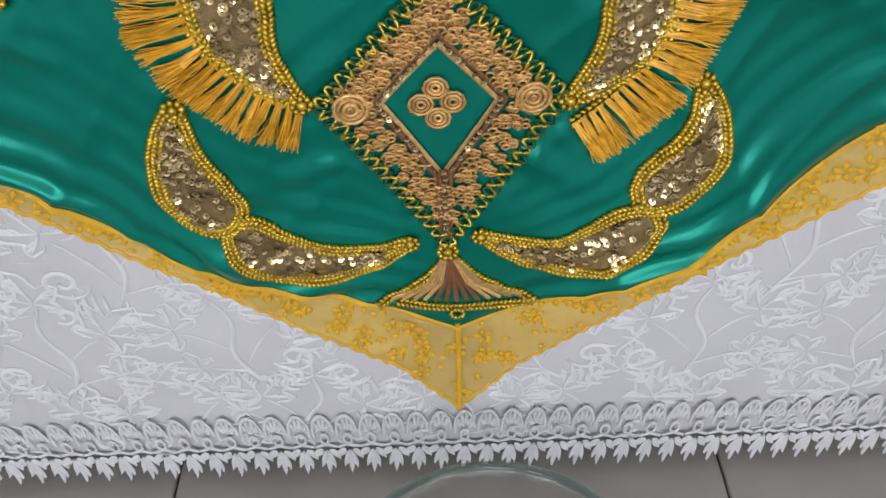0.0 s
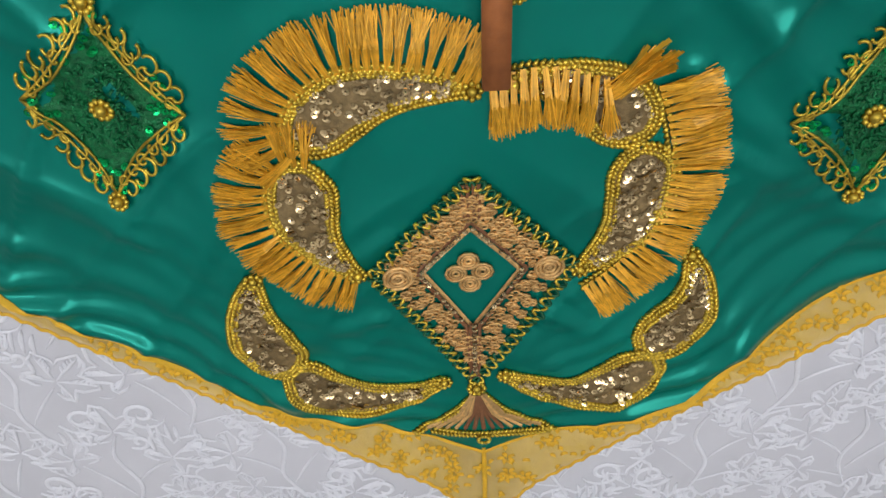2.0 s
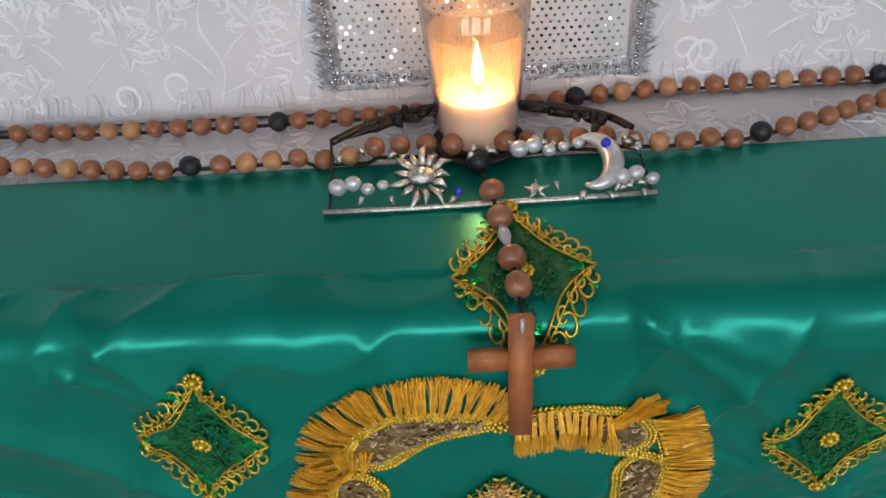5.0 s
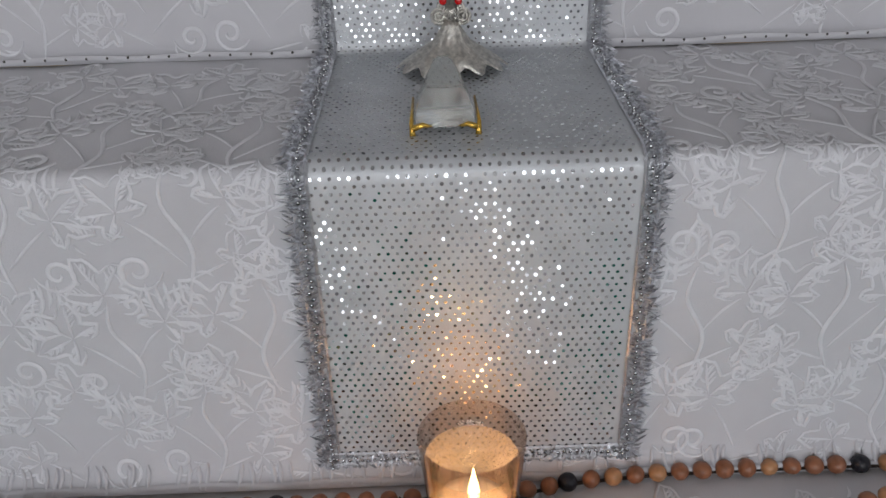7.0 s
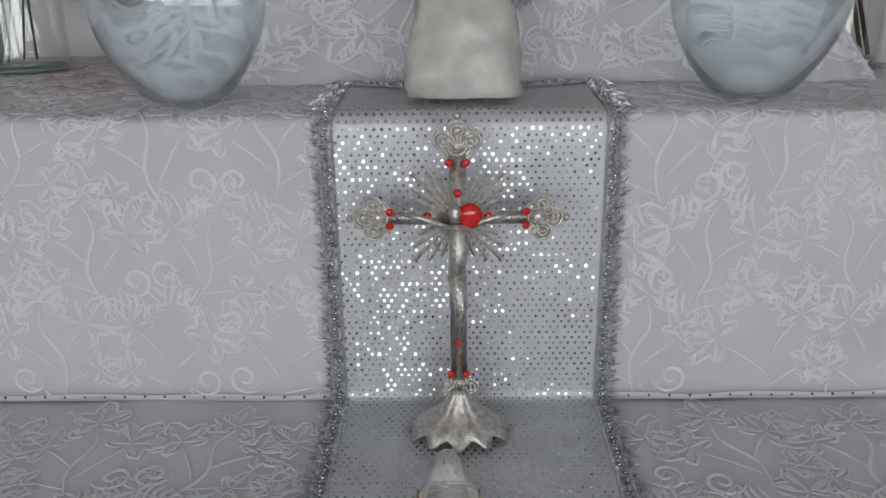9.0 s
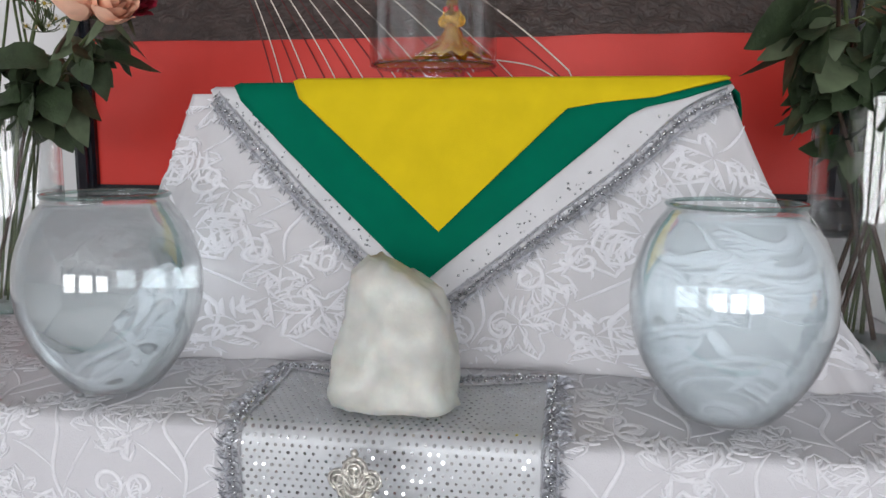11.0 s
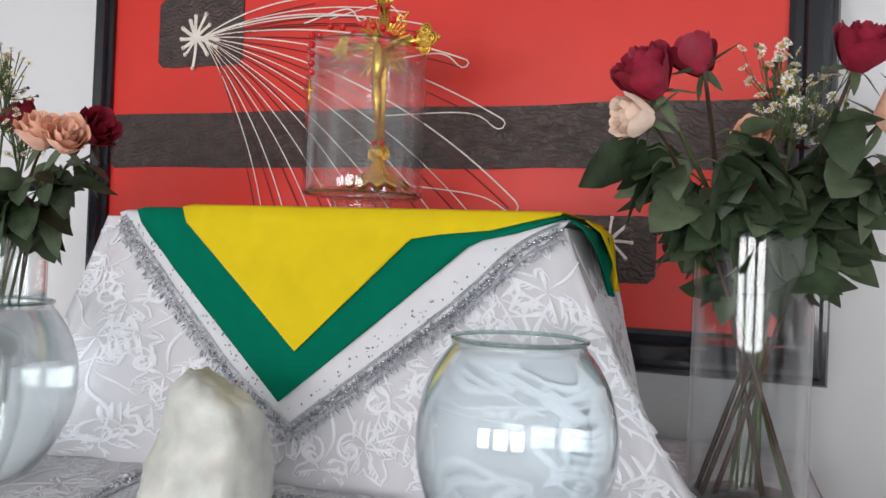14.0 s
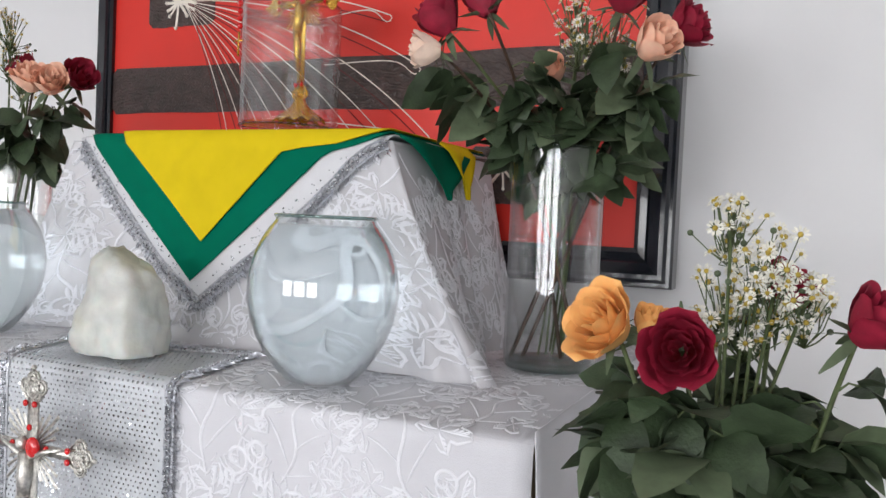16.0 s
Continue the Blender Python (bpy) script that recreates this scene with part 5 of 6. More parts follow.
Build().box((CX + 0.0087, 0.0812, CZT - 0.047), (CX + 0.0365, 0.0898, CZT - 0.030), 0.0012).done("cross_arm", M_CROSSWOOD, rosary)
Build().tube([(CX, 0.0815, CZT - 0.010), (CX, 0.078, CZT - 0.004), (CX, 0.080, CZT + 0.003)], 0.0014, 6).done("ring", M_ENAMEL, rosary, "small pale ring")

# ---- metal candle holder tray with sun and moon ----
holder = thing("candle_holder", "ornate silver metal candle holder with sun and crescent moon", "candle holder")
Z0 = TOP1 + 0.0075
fb = Build()
fb.tube([(0.030, 0.238, Z0 + 0.002), (0.10, 0.2375, Z0 + 0.002), (0.23, 0.2395, Z0 + 0.002), (0.304, 0.241, Z0 + 0.002)], 0.0028, 6)
fb.done("front_bar", M_SILVER, holder, "tarnished silver bar")
for xa in (0.035, 0.300):
    Build().tube([(xa, 0.240, Z0 + 0.002), (xa - 0.001, 0.275, Z0 + 0.011), (xa - 0.004, 0.322, Z0 + 0.020)], 0.0013, 6).done("side_wire", M_DARKMETAL, holder)
bk = Build()
bk.tube(spline([(0.032, 0.322, Z0 + 0.020), (0.060, 0.352, Z0 + 0.018), (0.104, 0.380, Z0 + 0.016), (0.165, 0.388, Z0 + 0.016), (0.227, 0.376, Z0 + 0.016), (0.277, 0.348, Z0 + 0.018), (0.297, 0.318, Z0 + 0.020)], 40), 0.0040, 6)
rng = random.Random(72)
for k in range(46):
    a = rng.uniform(0.15, 0.95) * math.pi
    p = Vector((0.165 - 0.108 * math.cos(a), 0.318 + 0.058 * math.sin(a), Z0 + 0.016))
    e = p + Vector((rng.gauss(0, 0.014), rng.gauss(0, 0.012), rng.uniform(-0.002, 0.006)))
    bk.tube([p, (p + e) / 2 + Vector((0, 0, 0.003)), e], [0.0025, 0.0045, 0.0010], 5)
bk.done("back_wreath", M_DARKMETAL, holder, "dark leafy metal wreath")
Build().lathe([(0.0005, 0.0), (0.042, 0.0), (0.044, 0.002), (0.042, 0.004), (0.0005, 0.003)], (0.163, 0.340, Z0 + 0.002), 28).done("cup_plate", M_DARKMETAL, holder, "round dark metal plate")


def relief(x, v, lift=0.0):
    """The sloping ornament panel between the front bar and the back wires."""
    return (x, 0.242 + 0.055 * v - lift * 0.5, Z0 + 0.002 + 0.022 * v + lift)


sb = Build()
sx, sv = 0.112, 0.42
for k in range(13):
    a = 2 * math.pi * k / 13
    ln = 0.030 if k % 2 else 0.024
    sb.tube([relief(sx + 0.010 * math.cos(a), sv + 0.22 * math.sin(a), 0.003), relief(sx + ln * 0.7 * math.cos(a + 0.1), sv + ln * 14 * math.sin(a + 0.1), 0.007), relief(sx + ln * math.cos(a), sv + ln * 19 * math.sin(a), 0.004)], [0.004, 0.0032, 0.0006], 5)
sb.ball(relief(sx, sv, 0.006), 0.012, 12, 8, squash=(1, 0.8, 0.6))
sb.ball(relief(sx, sv, 0.013), 0.004, 8, 5)
sb.done("sun", M_SILVER, holder, "silver sun with flame rays")
mb = Build()
pts = [relief(0.252 + 0.020 * math.cos(a), 0.52 + 0.42 * math.sin(a), 0.006) for a in np.linspace(-1.9, 1.9, 16)]
mb.tube(pts, [0.0015 + 0.0075 * math.sin(math.pi * k / 15) for k in range(16)], 8)
mb.done("crescent_moon", M_ENAMEL, holder, "pale crescent moon")
Build().ball(relief(0.266, 0.72, 0.014), 0.0045, 8, 6).done("blue_stone", M_BLUE, holder, "round blue stone")
Build().ball(relief(0.142, 0.10, 0.008), 0.0035, 8, 6).done("blue_stone", M_BLUE, holder, "round blue stone")
cl = Build()
for x0, n, v0 in ((0.042, 4, 0.30), (0.195, 5, 0.80), (0.276, 3, 0.22)):
    for k in range(n):
        cl.ball(relief(x0 + k * 0.0125, v0 + 0.06 * math.sin(k * 2.1), 0.006), 0.0085 * (0.8 + 0.2 * math.cos(k)), 8, 6, squash=(1, 0.8, 0.9))
cl.done("cloud", M_ENAMEL, holder, "whitish cloud bosses")
lf = Build()
for k in range(40):
    x = rng.uniform(0.036, 0.298)
    vv = rng.uniform(0.0, 0.12) if k % 2 else rng.uniform(0.75, 0.98)
    a = rng.uniform(0, 2 * math.pi)
    lf.tube([relief(x, vv, 0.002), relief(x + 0.006 * math.cos(a), vv + 0.08 * math.sin(a), 0.006), relief(x + 0.011 * math.cos(a), vv + 0.15 * math.sin(a), 0.002)], [0.0012, 0.0028, 0.0006], 5)
for k in range(5):
    a = 2 * math.pi * k / 5 + 0.3
    lf.tube([relief(0.206, 0.10, 0.004), relief(0.206 + 0.011 * math.cos(a), 0.10 + 0.17 * math.sin(a), 0.005)], [0.003, 0.0005], 5)
lf.done("leaf_trim", M_SILVER, holder, "cast silver leaves and star")

# ---- candle in a tumbler ----
CXC, CYC, CZC = 0.163, 0.340, Z0 + 0.0065
CH = 0.132
candle = thing("votive_candle", "lit white votive candle in a clear fluted glass tumbler", "candle", (CXC, CYC, CZC))


def flute(a, z):
    return 0.012 * math.cos(14 * a) * (1.0 if 0.03 < z < CH * 0.72 else 0.0)


M_AMBERGLASS = thin_glass("warm_tumbler_glass", (0.98, 0.90, 0.84), 1.1)
Build().lathe([(0.0005, 0.003), (0.0325, 0.003), (0.0335, 0.006), (0.0445, CH - 0.001), (0.0462, CH), (0.0470, CH - 0.001), (0.0352, 0.002), (0.034, 0.0), (0.0005, 0.0)], (0, 0, 0), 56, flute).done("tumbler", M_AMBERGLASS, candle, "clear fluted glass tumbler")
WH = CH * 0.36
wb = Build().lathe([(0.0005, 0.0035), (0.0322, 0.0035), (0.0330, 0.006), (0.0330 + 0.011 * WH / CH, WH), (0.031, WH - 0.002), (0.006, WH - 0.004), (0.0005, WH - 0.004)], (0, 0, 0), 40)
wb.done("wax", M_WAX, candle, "white wax")
# translucent liner added inside the tumbler's upper wall to show the flame's glow
m = bpy.data.materials.new("flame_glow_liner")
m.use_nodes = True
nt = m.node_tree
nt.nodes.remove(nt.nodes["Principled BSDF"])
tl, df, tp, m1, m2 = (nt.nodes.new(k) for k in ("ShaderNodeBsdfTranslucent", "ShaderNodeBsdfDiffuse", "ShaderNodeBsdfTransparent", "ShaderNodeMixShader", "ShaderNodeMixShader"))
tl.inputs["Color"].default_value, df.inputs["Color"].default_value = (0.95, 0.72, 0.48, 1), (0.9, 0.75, 0.58, 1)
nzz = nt.nodes.new("ShaderNodeTexNoise")
nzz.inputs["Scale"].default_value = 55
mr = nt.nodes.new("ShaderNodeMapRange")
mr.inputs["From Min"].default_value, mr.inputs["From Max"].default_value, mr.inputs["To Min"].default_value, mr.inputs["To Max"].default_value = 0.35, 0.65, 0.18, 0.50
nt.links.new(nzz.outputs["Fac"], mr.inputs["Value"])
m1.inputs[0].default_value = 0.45
nt.links.new(tl.outputs[0], m1.inputs[1])
nt.links.new(df.outputs[0], m1.inputs[2])
nt.links.new(mr.outputs[0], m2.inputs[0])
nt.links.new(tp.outputs[0], m2.inputs[1])
nt.links.new(m1.outputs[0], m2.inputs[2])
nt.links.new(m2.outputs[0], nt.nodes["Material Output"].inputs["Surface"])
r_at = lambda z: 0.0328 + 0.0110 * z / CH
Build().lathe([(r_at(z) - 0.0006, z) for z in np.linspace(WH - 0.002, CH * 0.80, 8)], (0, 0, 0), 48,
              lambda a, z: 0.0).done("glow_liner", m, candle, "translucent liner added to catch the flame's glow")
Build().tube([(0, 0, WH - 0.006), (0.001, 0, WH + 0.010)], 0.0011, 6).done("wick", M_CORD, candle)
flame_m = bpy.data.materials.new("flame")
flame_m.use_nodes = True
fbn = flame_m.node_tree.nodes["Principled BSDF"]
fbn.inputs["Base Color"].default_value = (1, 0.8, 0.5, 1)
fbn.inputs["Emission Color"].default_value = (1.0, 0.72, 0.36, 1)
fbn.inputs["Emission Strength"].default_value = 14.0
Build().lathe([(0.0002, 0.0), (0.0042, 0.006), (0.0056, 0.013), (0.0040, 0.024), (0.0018, 0.034), (0.0002, 0.041)], (0.001, 0, WH + 0.004), 16).done("flame", flame_m, candle, "bright candle flame")
fl = new("candle_light", bpy.data.lights.new("candle_light", 'POINT'))
fl.data.energy, fl.data.color, fl.data.shadow_soft_size = 0.36, (1.0, 0.58, 0.26), 0.008
fl.location = (CXC + 0.001, CYC - 0.010, CZC + WH + 0.026)


# ---- crucifixes: silver on the middle step, gold in the glass ----
def filigree_end(bb, p, dx, dz, r):
    """A pierced trefoil end."""
    px, pz = -dz, dx
    for u, w, q in ((0.0, 0.0, 1.0), (0.75, 0.0, 0.62), (0.25, 0.72, 0.55), (0.25, -0.72, 0.55)):
        cx, cz = p[0] + (dx * u + px * w) * r, p[2] + (dz * u + pz * w) * r
        for k, rr in enumerate((0.85, 0.5)):
            ring = [(cx + rr * q * r * math.cos(a), p[1] - 0.001 * k, cz + rr * q * r * math.sin(a)) for a in np.linspace(0, 2 * math.pi, 13)]
            bb.tube(ring, 0.0016, 5, False)
        bb.ball((cx, p[1], cz), 0.3 * q * r, 8, 5, squash=(1, 0.5, 1))
    for u, w, q in ((0.0, 0.0, 0.95), (0.75, 0.0, 0.6), (0.25, 0.72, 0.52), (0.25, -0.72, 0.52)):
        bb.ball((p[0] + (dx * u + px * w) * r, p[1] + 0.002, p[2] + (dz * u + pz * w) * r), q * r, 14, 6, squash=(1, 0.09, 1))
    for k in range(7):
        # engraved ribs that open like a shell
        a = math.atan2(dz, dx) + (k - 3) * 0.36
        bb.tube([(p[0] - dx * 0.5 * r, p[1] - 0.001, p[2] - dz * 0.5 * r), (p[0] + 0.72 * r * math.cos(a), p[1] - 0.002, p[2] + 0.72 * r * math.sin(a))], [0.0008, 0.0013], 5)
    bb.ball((p[0] + dx * r * 1.5, p[1], p[2] + dz * r * 1.5), 0.2 * r, 6, 4)


def crucifix(name, label, at, metal_m, span, z_arm, z_top, z_low, gem_m, lean):
    """Upright, two arms with trefoil ends, rays, red stones, and a plain figure as one mesh. Origin at the foot."""
    th = thing(name, label, "crucifix", at)
    h = span / 2
    b = Build()
    b.box((-0.0085, -0.003, z_low), (0.0085, 0.003, z_top), 0.0015)
    b.box((-0.0060, -0.0042, z_low + 0.01), (0.0060, -0.0028, z_top - 0.01), 0.0006)
    filigree_end(b, (0, -0.001, z_top), 0, 1, 0.019)
    filigree_end(b, (0, -0.001, z_low + 0.006), 0, -1, 0.017)
    b.done("upright", metal_m, th)
    for sd in (-1, 1):
        b = Build()
        b.box((min(sd * 0.006, sd * h), -0.003, z_arm - 0.0065), (max(sd * 0.006, sd * h), 0.003, z_arm + 0.0065), 0.0015)
        filigree_end(b, (sd * h, -0.001, z_arm), sd, 0, 0.019)
        b.done("arm", metal_m, th)
    for quarter in range(4):
        for k in range(5):
            # flat tapering rays in four bundles between the arms
            a = math.pi / 4 + math.pi / 2 * quarter + (k - 2) * 0.19
            ln = (0.044, 0.054, 0.064, 0.054, 0.044)[k]
            c, s_ = math.cos(a), math.sin(a)
            v = [(0.008 * c - 0.0012 * s_, 0.0, z_arm + 0.008 * s_ + 0.0012 * c), (0.008 * c + 0.0012 * s_, 0.0, z_arm + 0.008 * s_ - 0.0012 * c),
                 (ln * c + 0.0026 * s_, 0.0, z_arm + ln * s_ - 0.0026 * c), (ln * c - 0.0026 * s_, 0.0, z_arm + ln * s_ + 0.0026 * c),
                 (0.010 * c, -0.0020, z_arm + 0.010 * s_), (ln * 0.97 * c, -0.0020, z_arm + ln * 0.97 * s_)]
            mesh("ray", v, [(0, 1, 2, 3), (1, 4, 5, 2), (4, 0, 3, 5), (2, 5, 3), (0, 4, 1)], metal_m, th)
    f = Build()
    f.tube([(0, -0.009, z_arm - 0.004), (0.001, -0.011, z_arm - 0.035), (-0.003, -0.010, z_arm - 0.06)], [0.009, 0.0095, 0.0075], 8)
    f.tube([(-0.003, -0.010, z_arm - 0.058), (0.003, -0.013, z_arm - 0.090), (0.0, -0.008, z_arm - 0.128)], [0.0085, 0.007, 0.0035], 8)
    for sd in (-1, 1):
        f.tube([(sd * 0.007, -0.009, z_arm - 0.008), (sd * 0.032, -0.009, z_arm + 0.001), (sd * h * 0.74, -0.006, z_arm + 0.007)], [0.0045, 0.0035, 0.0022], 6)
    f.ball((-0.003, -0.013, z_arm + 0.008), 0.0085, 8, 6, squash=(0.85, 1, 1.15))
    f.done("figure", metal_m, th)
    for x, z in ((-0.008, z_top - 0.016), (0.008, z_top - 0.016), (0, z_arm + 0.026), (-0.030, z_arm + 0.003), (0.030, z_arm + 0.003), (-h + 0.012, z_arm + 0.007), (-h + 0.012, z_arm - 0.007),
                 (h - 0.012, z_arm + 0.007), (h - 0.012, z_arm - 0.007), (0, z_low + 0.055), (-0.008, z_low + 0.018), (0.008, z_low + 0.018)):
        Build().ball((x, -0.0055, z), 0.0042, 8, 5, squash=(1, 0.7, 1)).done("red_stone", gem_m, th)
    Build().ball((0.012, -0.010, z_arm + 0.004), 0.0125, 12, 8, squash=(0.95, 0.45, 1.05)).done("red_heart", gem_m, th, "red heart-shaped stone")
    b, seg = Build(), 72
    prof = [(0.006, z_low - 0.002), (0.009, z_low - 0.010), (0.020, 0.024), (0.040, 0.010), (0.055, 0.000)]
    v, fc = [], []
    for j, (r0, z) in enumerate(prof):
        for k in range(seg):
            a = 2 * math.pi * k / seg
            w = 1 + 0.09 * (j / 4) * math.cos(12 * a)
            v.append((r0 * w * math.cos(a), r0 * w * 0.74 * math.sin(a), z + (0.0, 0.001, 0.0022, 0.0032, 0.0040)[j] * (1 - math.cos(12 * a))))
    for j in range(len(prof) - 1):
        for k in range(seg):
            fc.append((j * seg + k, j * seg + (k + 1) % seg, (j + 1) * seg + (k + 1) % seg, (j + 1) * seg + k))
    b.add(v, fc)
    ob = b.done("fluted_foot", metal_m, th, "fluted flaring metal foot")
    thicken(ob, 0.0012)
    th.rotation_euler = (0, 0, lean)
    return th


crucifix("crucifix", "tarnished silver standing crucifix with red stones and rays", (0.161, 0.660, TOP2 + 0.0195), M_SILVER, 0.158, 0.240, 0.312, 0.052, M_REDGEM, 0.0)
gold_x = crucifix("crucifix", "polished gold crucifix with red stones standing in a glass", (0.163, 1.200, 1.9465), M_GOLDMETAL, 0.148, 0.222, 0.296, 0.052, M_REDGEM, radians(-14))

# small clear wedge on gold feet in front of the silver crucifix
wedge = thing("crystal_wedge", "small clear crystal wedge on two gold feet", "ornament", (0.150, 0.52, TOP2 + 0.008))
bm = bmesh.new()
vs = [bm.verts.new(p) for p in ((-0.027, -0.028, 0.004), (0.027, -0.028, 0.004), (0.030, 0.040, 0.004), (-0.030, 0.040, 0.004), (-0.025, -0.026, 0.022), (0.025, -0.026, 0.022), (0.007, 0.046, 0.050), (-0.007, 0.046, 0.050))]
for q in ((3, 2, 1, 0), (4, 5, 6, 7), (0, 1, 5, 4), (1, 2, 6, 5), (2, 3, 7, 6), (3, 0, 4, 7)):
    bm.faces.new([vs[k] for k in q])
bmesh.ops.bevel(bm, geom=list(bm.edges), offset=0.002, segments=2, affect='EDGES')
me = bpy.data.meshes.new("crystal")
bm.to_mesh(me)
bm.free()
me.materials.append(M_CLEARCRYSTAL)
new("crystal", me).parent = wedge
for sd in (-1, 1):
    b = Build().tube([(sd * 0.029, 0.030, 0.014), (sd * 0.030, -0.030, 0.010), (sd * 0.029, -0.036, 0.000)], [0.0012, 0.002, 0.0032], 6)
    b.tube([(sd * 0.029, -0.034, 0.006), (sd * 0.020, -0.033, 0.009), (sd * 0.012, -0.032, 0.007)], [0.003, 0.0028, 0.001], 6)
    b.done("gold_foot", M_GOLDMETAL, wedge, "small gold claw foot")

# ---- milky crystal on the upper step ----
rock = thing("crystal_rock", "milky white translucent crystal rock on the upper step", "crystal", (0.173, 0.788, TOP3 + 0.0145))
v, f, seg, lv = [], [], 40, 22
for j in range(lv + 1):
    t = j / lv
    w = 0.064 * (1 - 0.16 * t - 0.28 * t ** 3) * (1 - max(0, t - 0.92) * 4.0)
    for k in range(seg):
        a = 2 * math.pi * k / seg
        c, s_ = math.cos(a), math.sin(a)
        q = w * (abs(c) ** 3.2 + abs(s_) ** 3.2) ** (-1 / 3.2)
        q *= 1 + 0.20 * noise.noise((c * 1.6, s_ * 1.6, t * 2.3)) + 0.09 * noise.noise((c * 4, s_ * 4, t * 5)) + 0.05 * noise.noise((c * 11, s_ * 11, t * 9)) + 0.03 * math.cos(5 * a + 1)
        v.append((q * c - 0.004 * t, q * s_ * 0.72, 0.134 * t + 0.012 * noise.noise((c * 2, s_ * 2, 8)) * t - 0.012 * t ** 4 * c))
for j in range(lv):
    for k in range(seg):
        f.append((j * seg + k, j * seg + (k + 1) % seg, (j + 1) * seg + (k + 1) % seg, (j + 1) * seg + k))
f += [tuple(range(seg))[::-1], tuple(lv * seg + k for k in range(seg))]
mesh("crystal_body", v, f, M_CRYSTAL, rock, smooth=True)

# ---- glass bowls of water, vases ----
def bowl(at):
    th = thing("glass_bowl", "round clear glass bowl filled with water", "glass bowl", at, group="water bowls")
    H = 0.203
    def rad(t):
        return 0.0930 * (1 - 0.54 * ((0.55 - t) / 0.55) ** 2.1) if t < 0.55 else 0.0930 * math.sqrt(1 - ((t - 0.55) / 0.559) ** 2)

    outer = [(0.0005, 0.0), (0.038, 0.0), (0.0420, 0.0015)] + [(rad(t), H * t) for t in np.linspace(0.02, 0.97, 30)] + [(0.0620, H - 0.002), (0.0635, H)]
    inner = [(0.0600, H), (0.0603, H - 0.004)] + [(r - 0.0012, z) for r, z in outer[-4:3:-1]] + [(0.040, 0.001), (0.0005, 0.0008)]
    Build().lathe(outer + inner, (0, 0, 0), 72).done("bowl", M_THIN, th, "clear glass wall")
    level = H * 0.950
    wat = [(0.0005, 0.0014), (0.0395, 0.0014)] + [(r - 0.0018, z) for r, z in outer[4:-2] if z < level] + [(rad(0.95) - 0.0018, level), (0.0005, level)]
    water = Build().lathe(wat, (0, 0, 0), 72).done("water", M_WATER, th, "still water")
    water.visible_shadow = False
    ring = [(0.0618 * math.cos(a), 0.0618 * math.sin(a), H) for a in np.linspace(0, 2 * math.pi, 65)]
    Build().tube(ring, 0.0024, 6, False).done("rim", M_THICKRIM, th, "thick glass rim")
    return th


bowl((0.487, 0.805, TOP3 + 0.0110))
bowl((-0.138, 0.795, TOP3 + 0.0110))


def vase(at, r=0.064, h=0.300, level=0.60, label="tall clear glass cylinder vase half full of water"):
    th = thing("glass_vase", label, "vase", at, group="flower vases")
    Build().lathe([(0.0005, 0.0), (r - 0.004, 0.0), (r, 0.004), (r, 0.007), (r, 0.010), (r, h - 0.008), (r, h - 0.005), (r, h - 0.002), (r - 0.0015, h), (r - 0.0035, h - 0.002), (r - 0.0035, h - 0.005), (r - 0.0035, h - 0.008), (r - 0.0035, 0.020), (r - 0.0035, 0.017), (r - 0.0035, 0.014), (r - 0.008, 0.010), (0.0005, 0.010)], (0, 0, 0), 48).done("cylinder", M_THIN, th, "clear glass wall")
    ring = [((r - 0.0015) * math.cos(a), (r - 0.0015) * math.sin(a), h) for a in np.linspace(0, 2 * math.pi, 49)]
    Build().tube(ring, 0.0018, 6, False).done("rim", M_THICKRIM, th, "polished glass rim")
    Build().lathe([(0.0005, 0.0005), (r - 0.003, 0.0005), (r - 0.003, 0.010), (0.0005, 0.010)], (0, 0, 0), 48).done("base_glass", M_THICKRIM, th, "thick glass base")
    Build().lathe([(0.0005, h * level), (r - 0.0037, h * level), (r - 0.0037, h * level - 0.002), (0.0005, h * level - 0.0025)], (0, 0, 0), 48).done("water_surface", M_THIN, th, "water surface")
    return th


ZT3 = TOP3 + 0.011
vase((0.697, 1.085, ZT3), 0.067, 0.315)
vase((-0.493, 1.130, ZT3))
vase((0.985, 0.640, TOP2 + 0.018), label="clear glass cylinder vase with roses beside the steps")

# ---- roses and filler flowers ----
M_ROSE_RED = material("dark_red_petal", (0.29, 0.011, 0.036), 0.6, vary=0.25, scale=60, random_tint=0.18)
M_ROSE_PEACH = material("peach_petal", (0.95, 0.55, 0.39), 0.6, vary=0.14, scale=45, random_tint=0.14, subsurface=0.1)
M_ROSE_PINK = material("pale_pink_petal", (0.90, 0.68, 0.55), 0.6, vary=0.12, scale=45, random_tint=0.12, subsurface=0.1)
M_ROSE_ORANGE = material("orange_yellow_petal", (0.95, 0.50, 0.17), 0.6, vary=0.15, scale=45, random_tint=0.14, subsurface=0.1)
M_LEAF = material("dark_green_leaf", (0.036, 0.057, 0.027), 0.55, vary=0.35, scale=50, random_tint=0.35, bump=0.4, bump_scale=220)
M_LEAF_PALE = material("pale_leaf_underside", (0.090, 0.120, 0.066), 0.65, vary=0.2, scale=60, random_tint=0.25)
M_STEM = material("green_stem", (0.085, 0.115, 0.045), 0.55, vary=0.3, scale=70)
M_STEM_BROWN = material("brown_stem", (0.06, 0.035, 0.022), 0.6, vary=0.3, scale=70)
M_DAISY = material("white_small_petal", (0.78, 0.76, 0.68), 0.7, vary=0.08, scale=90, random_tint=0.15)
M_DAISY_EYE = material("yellow_flower_eye", (0.46, 0.34, 0.06), 0.8, vary=0.2, scale=200)


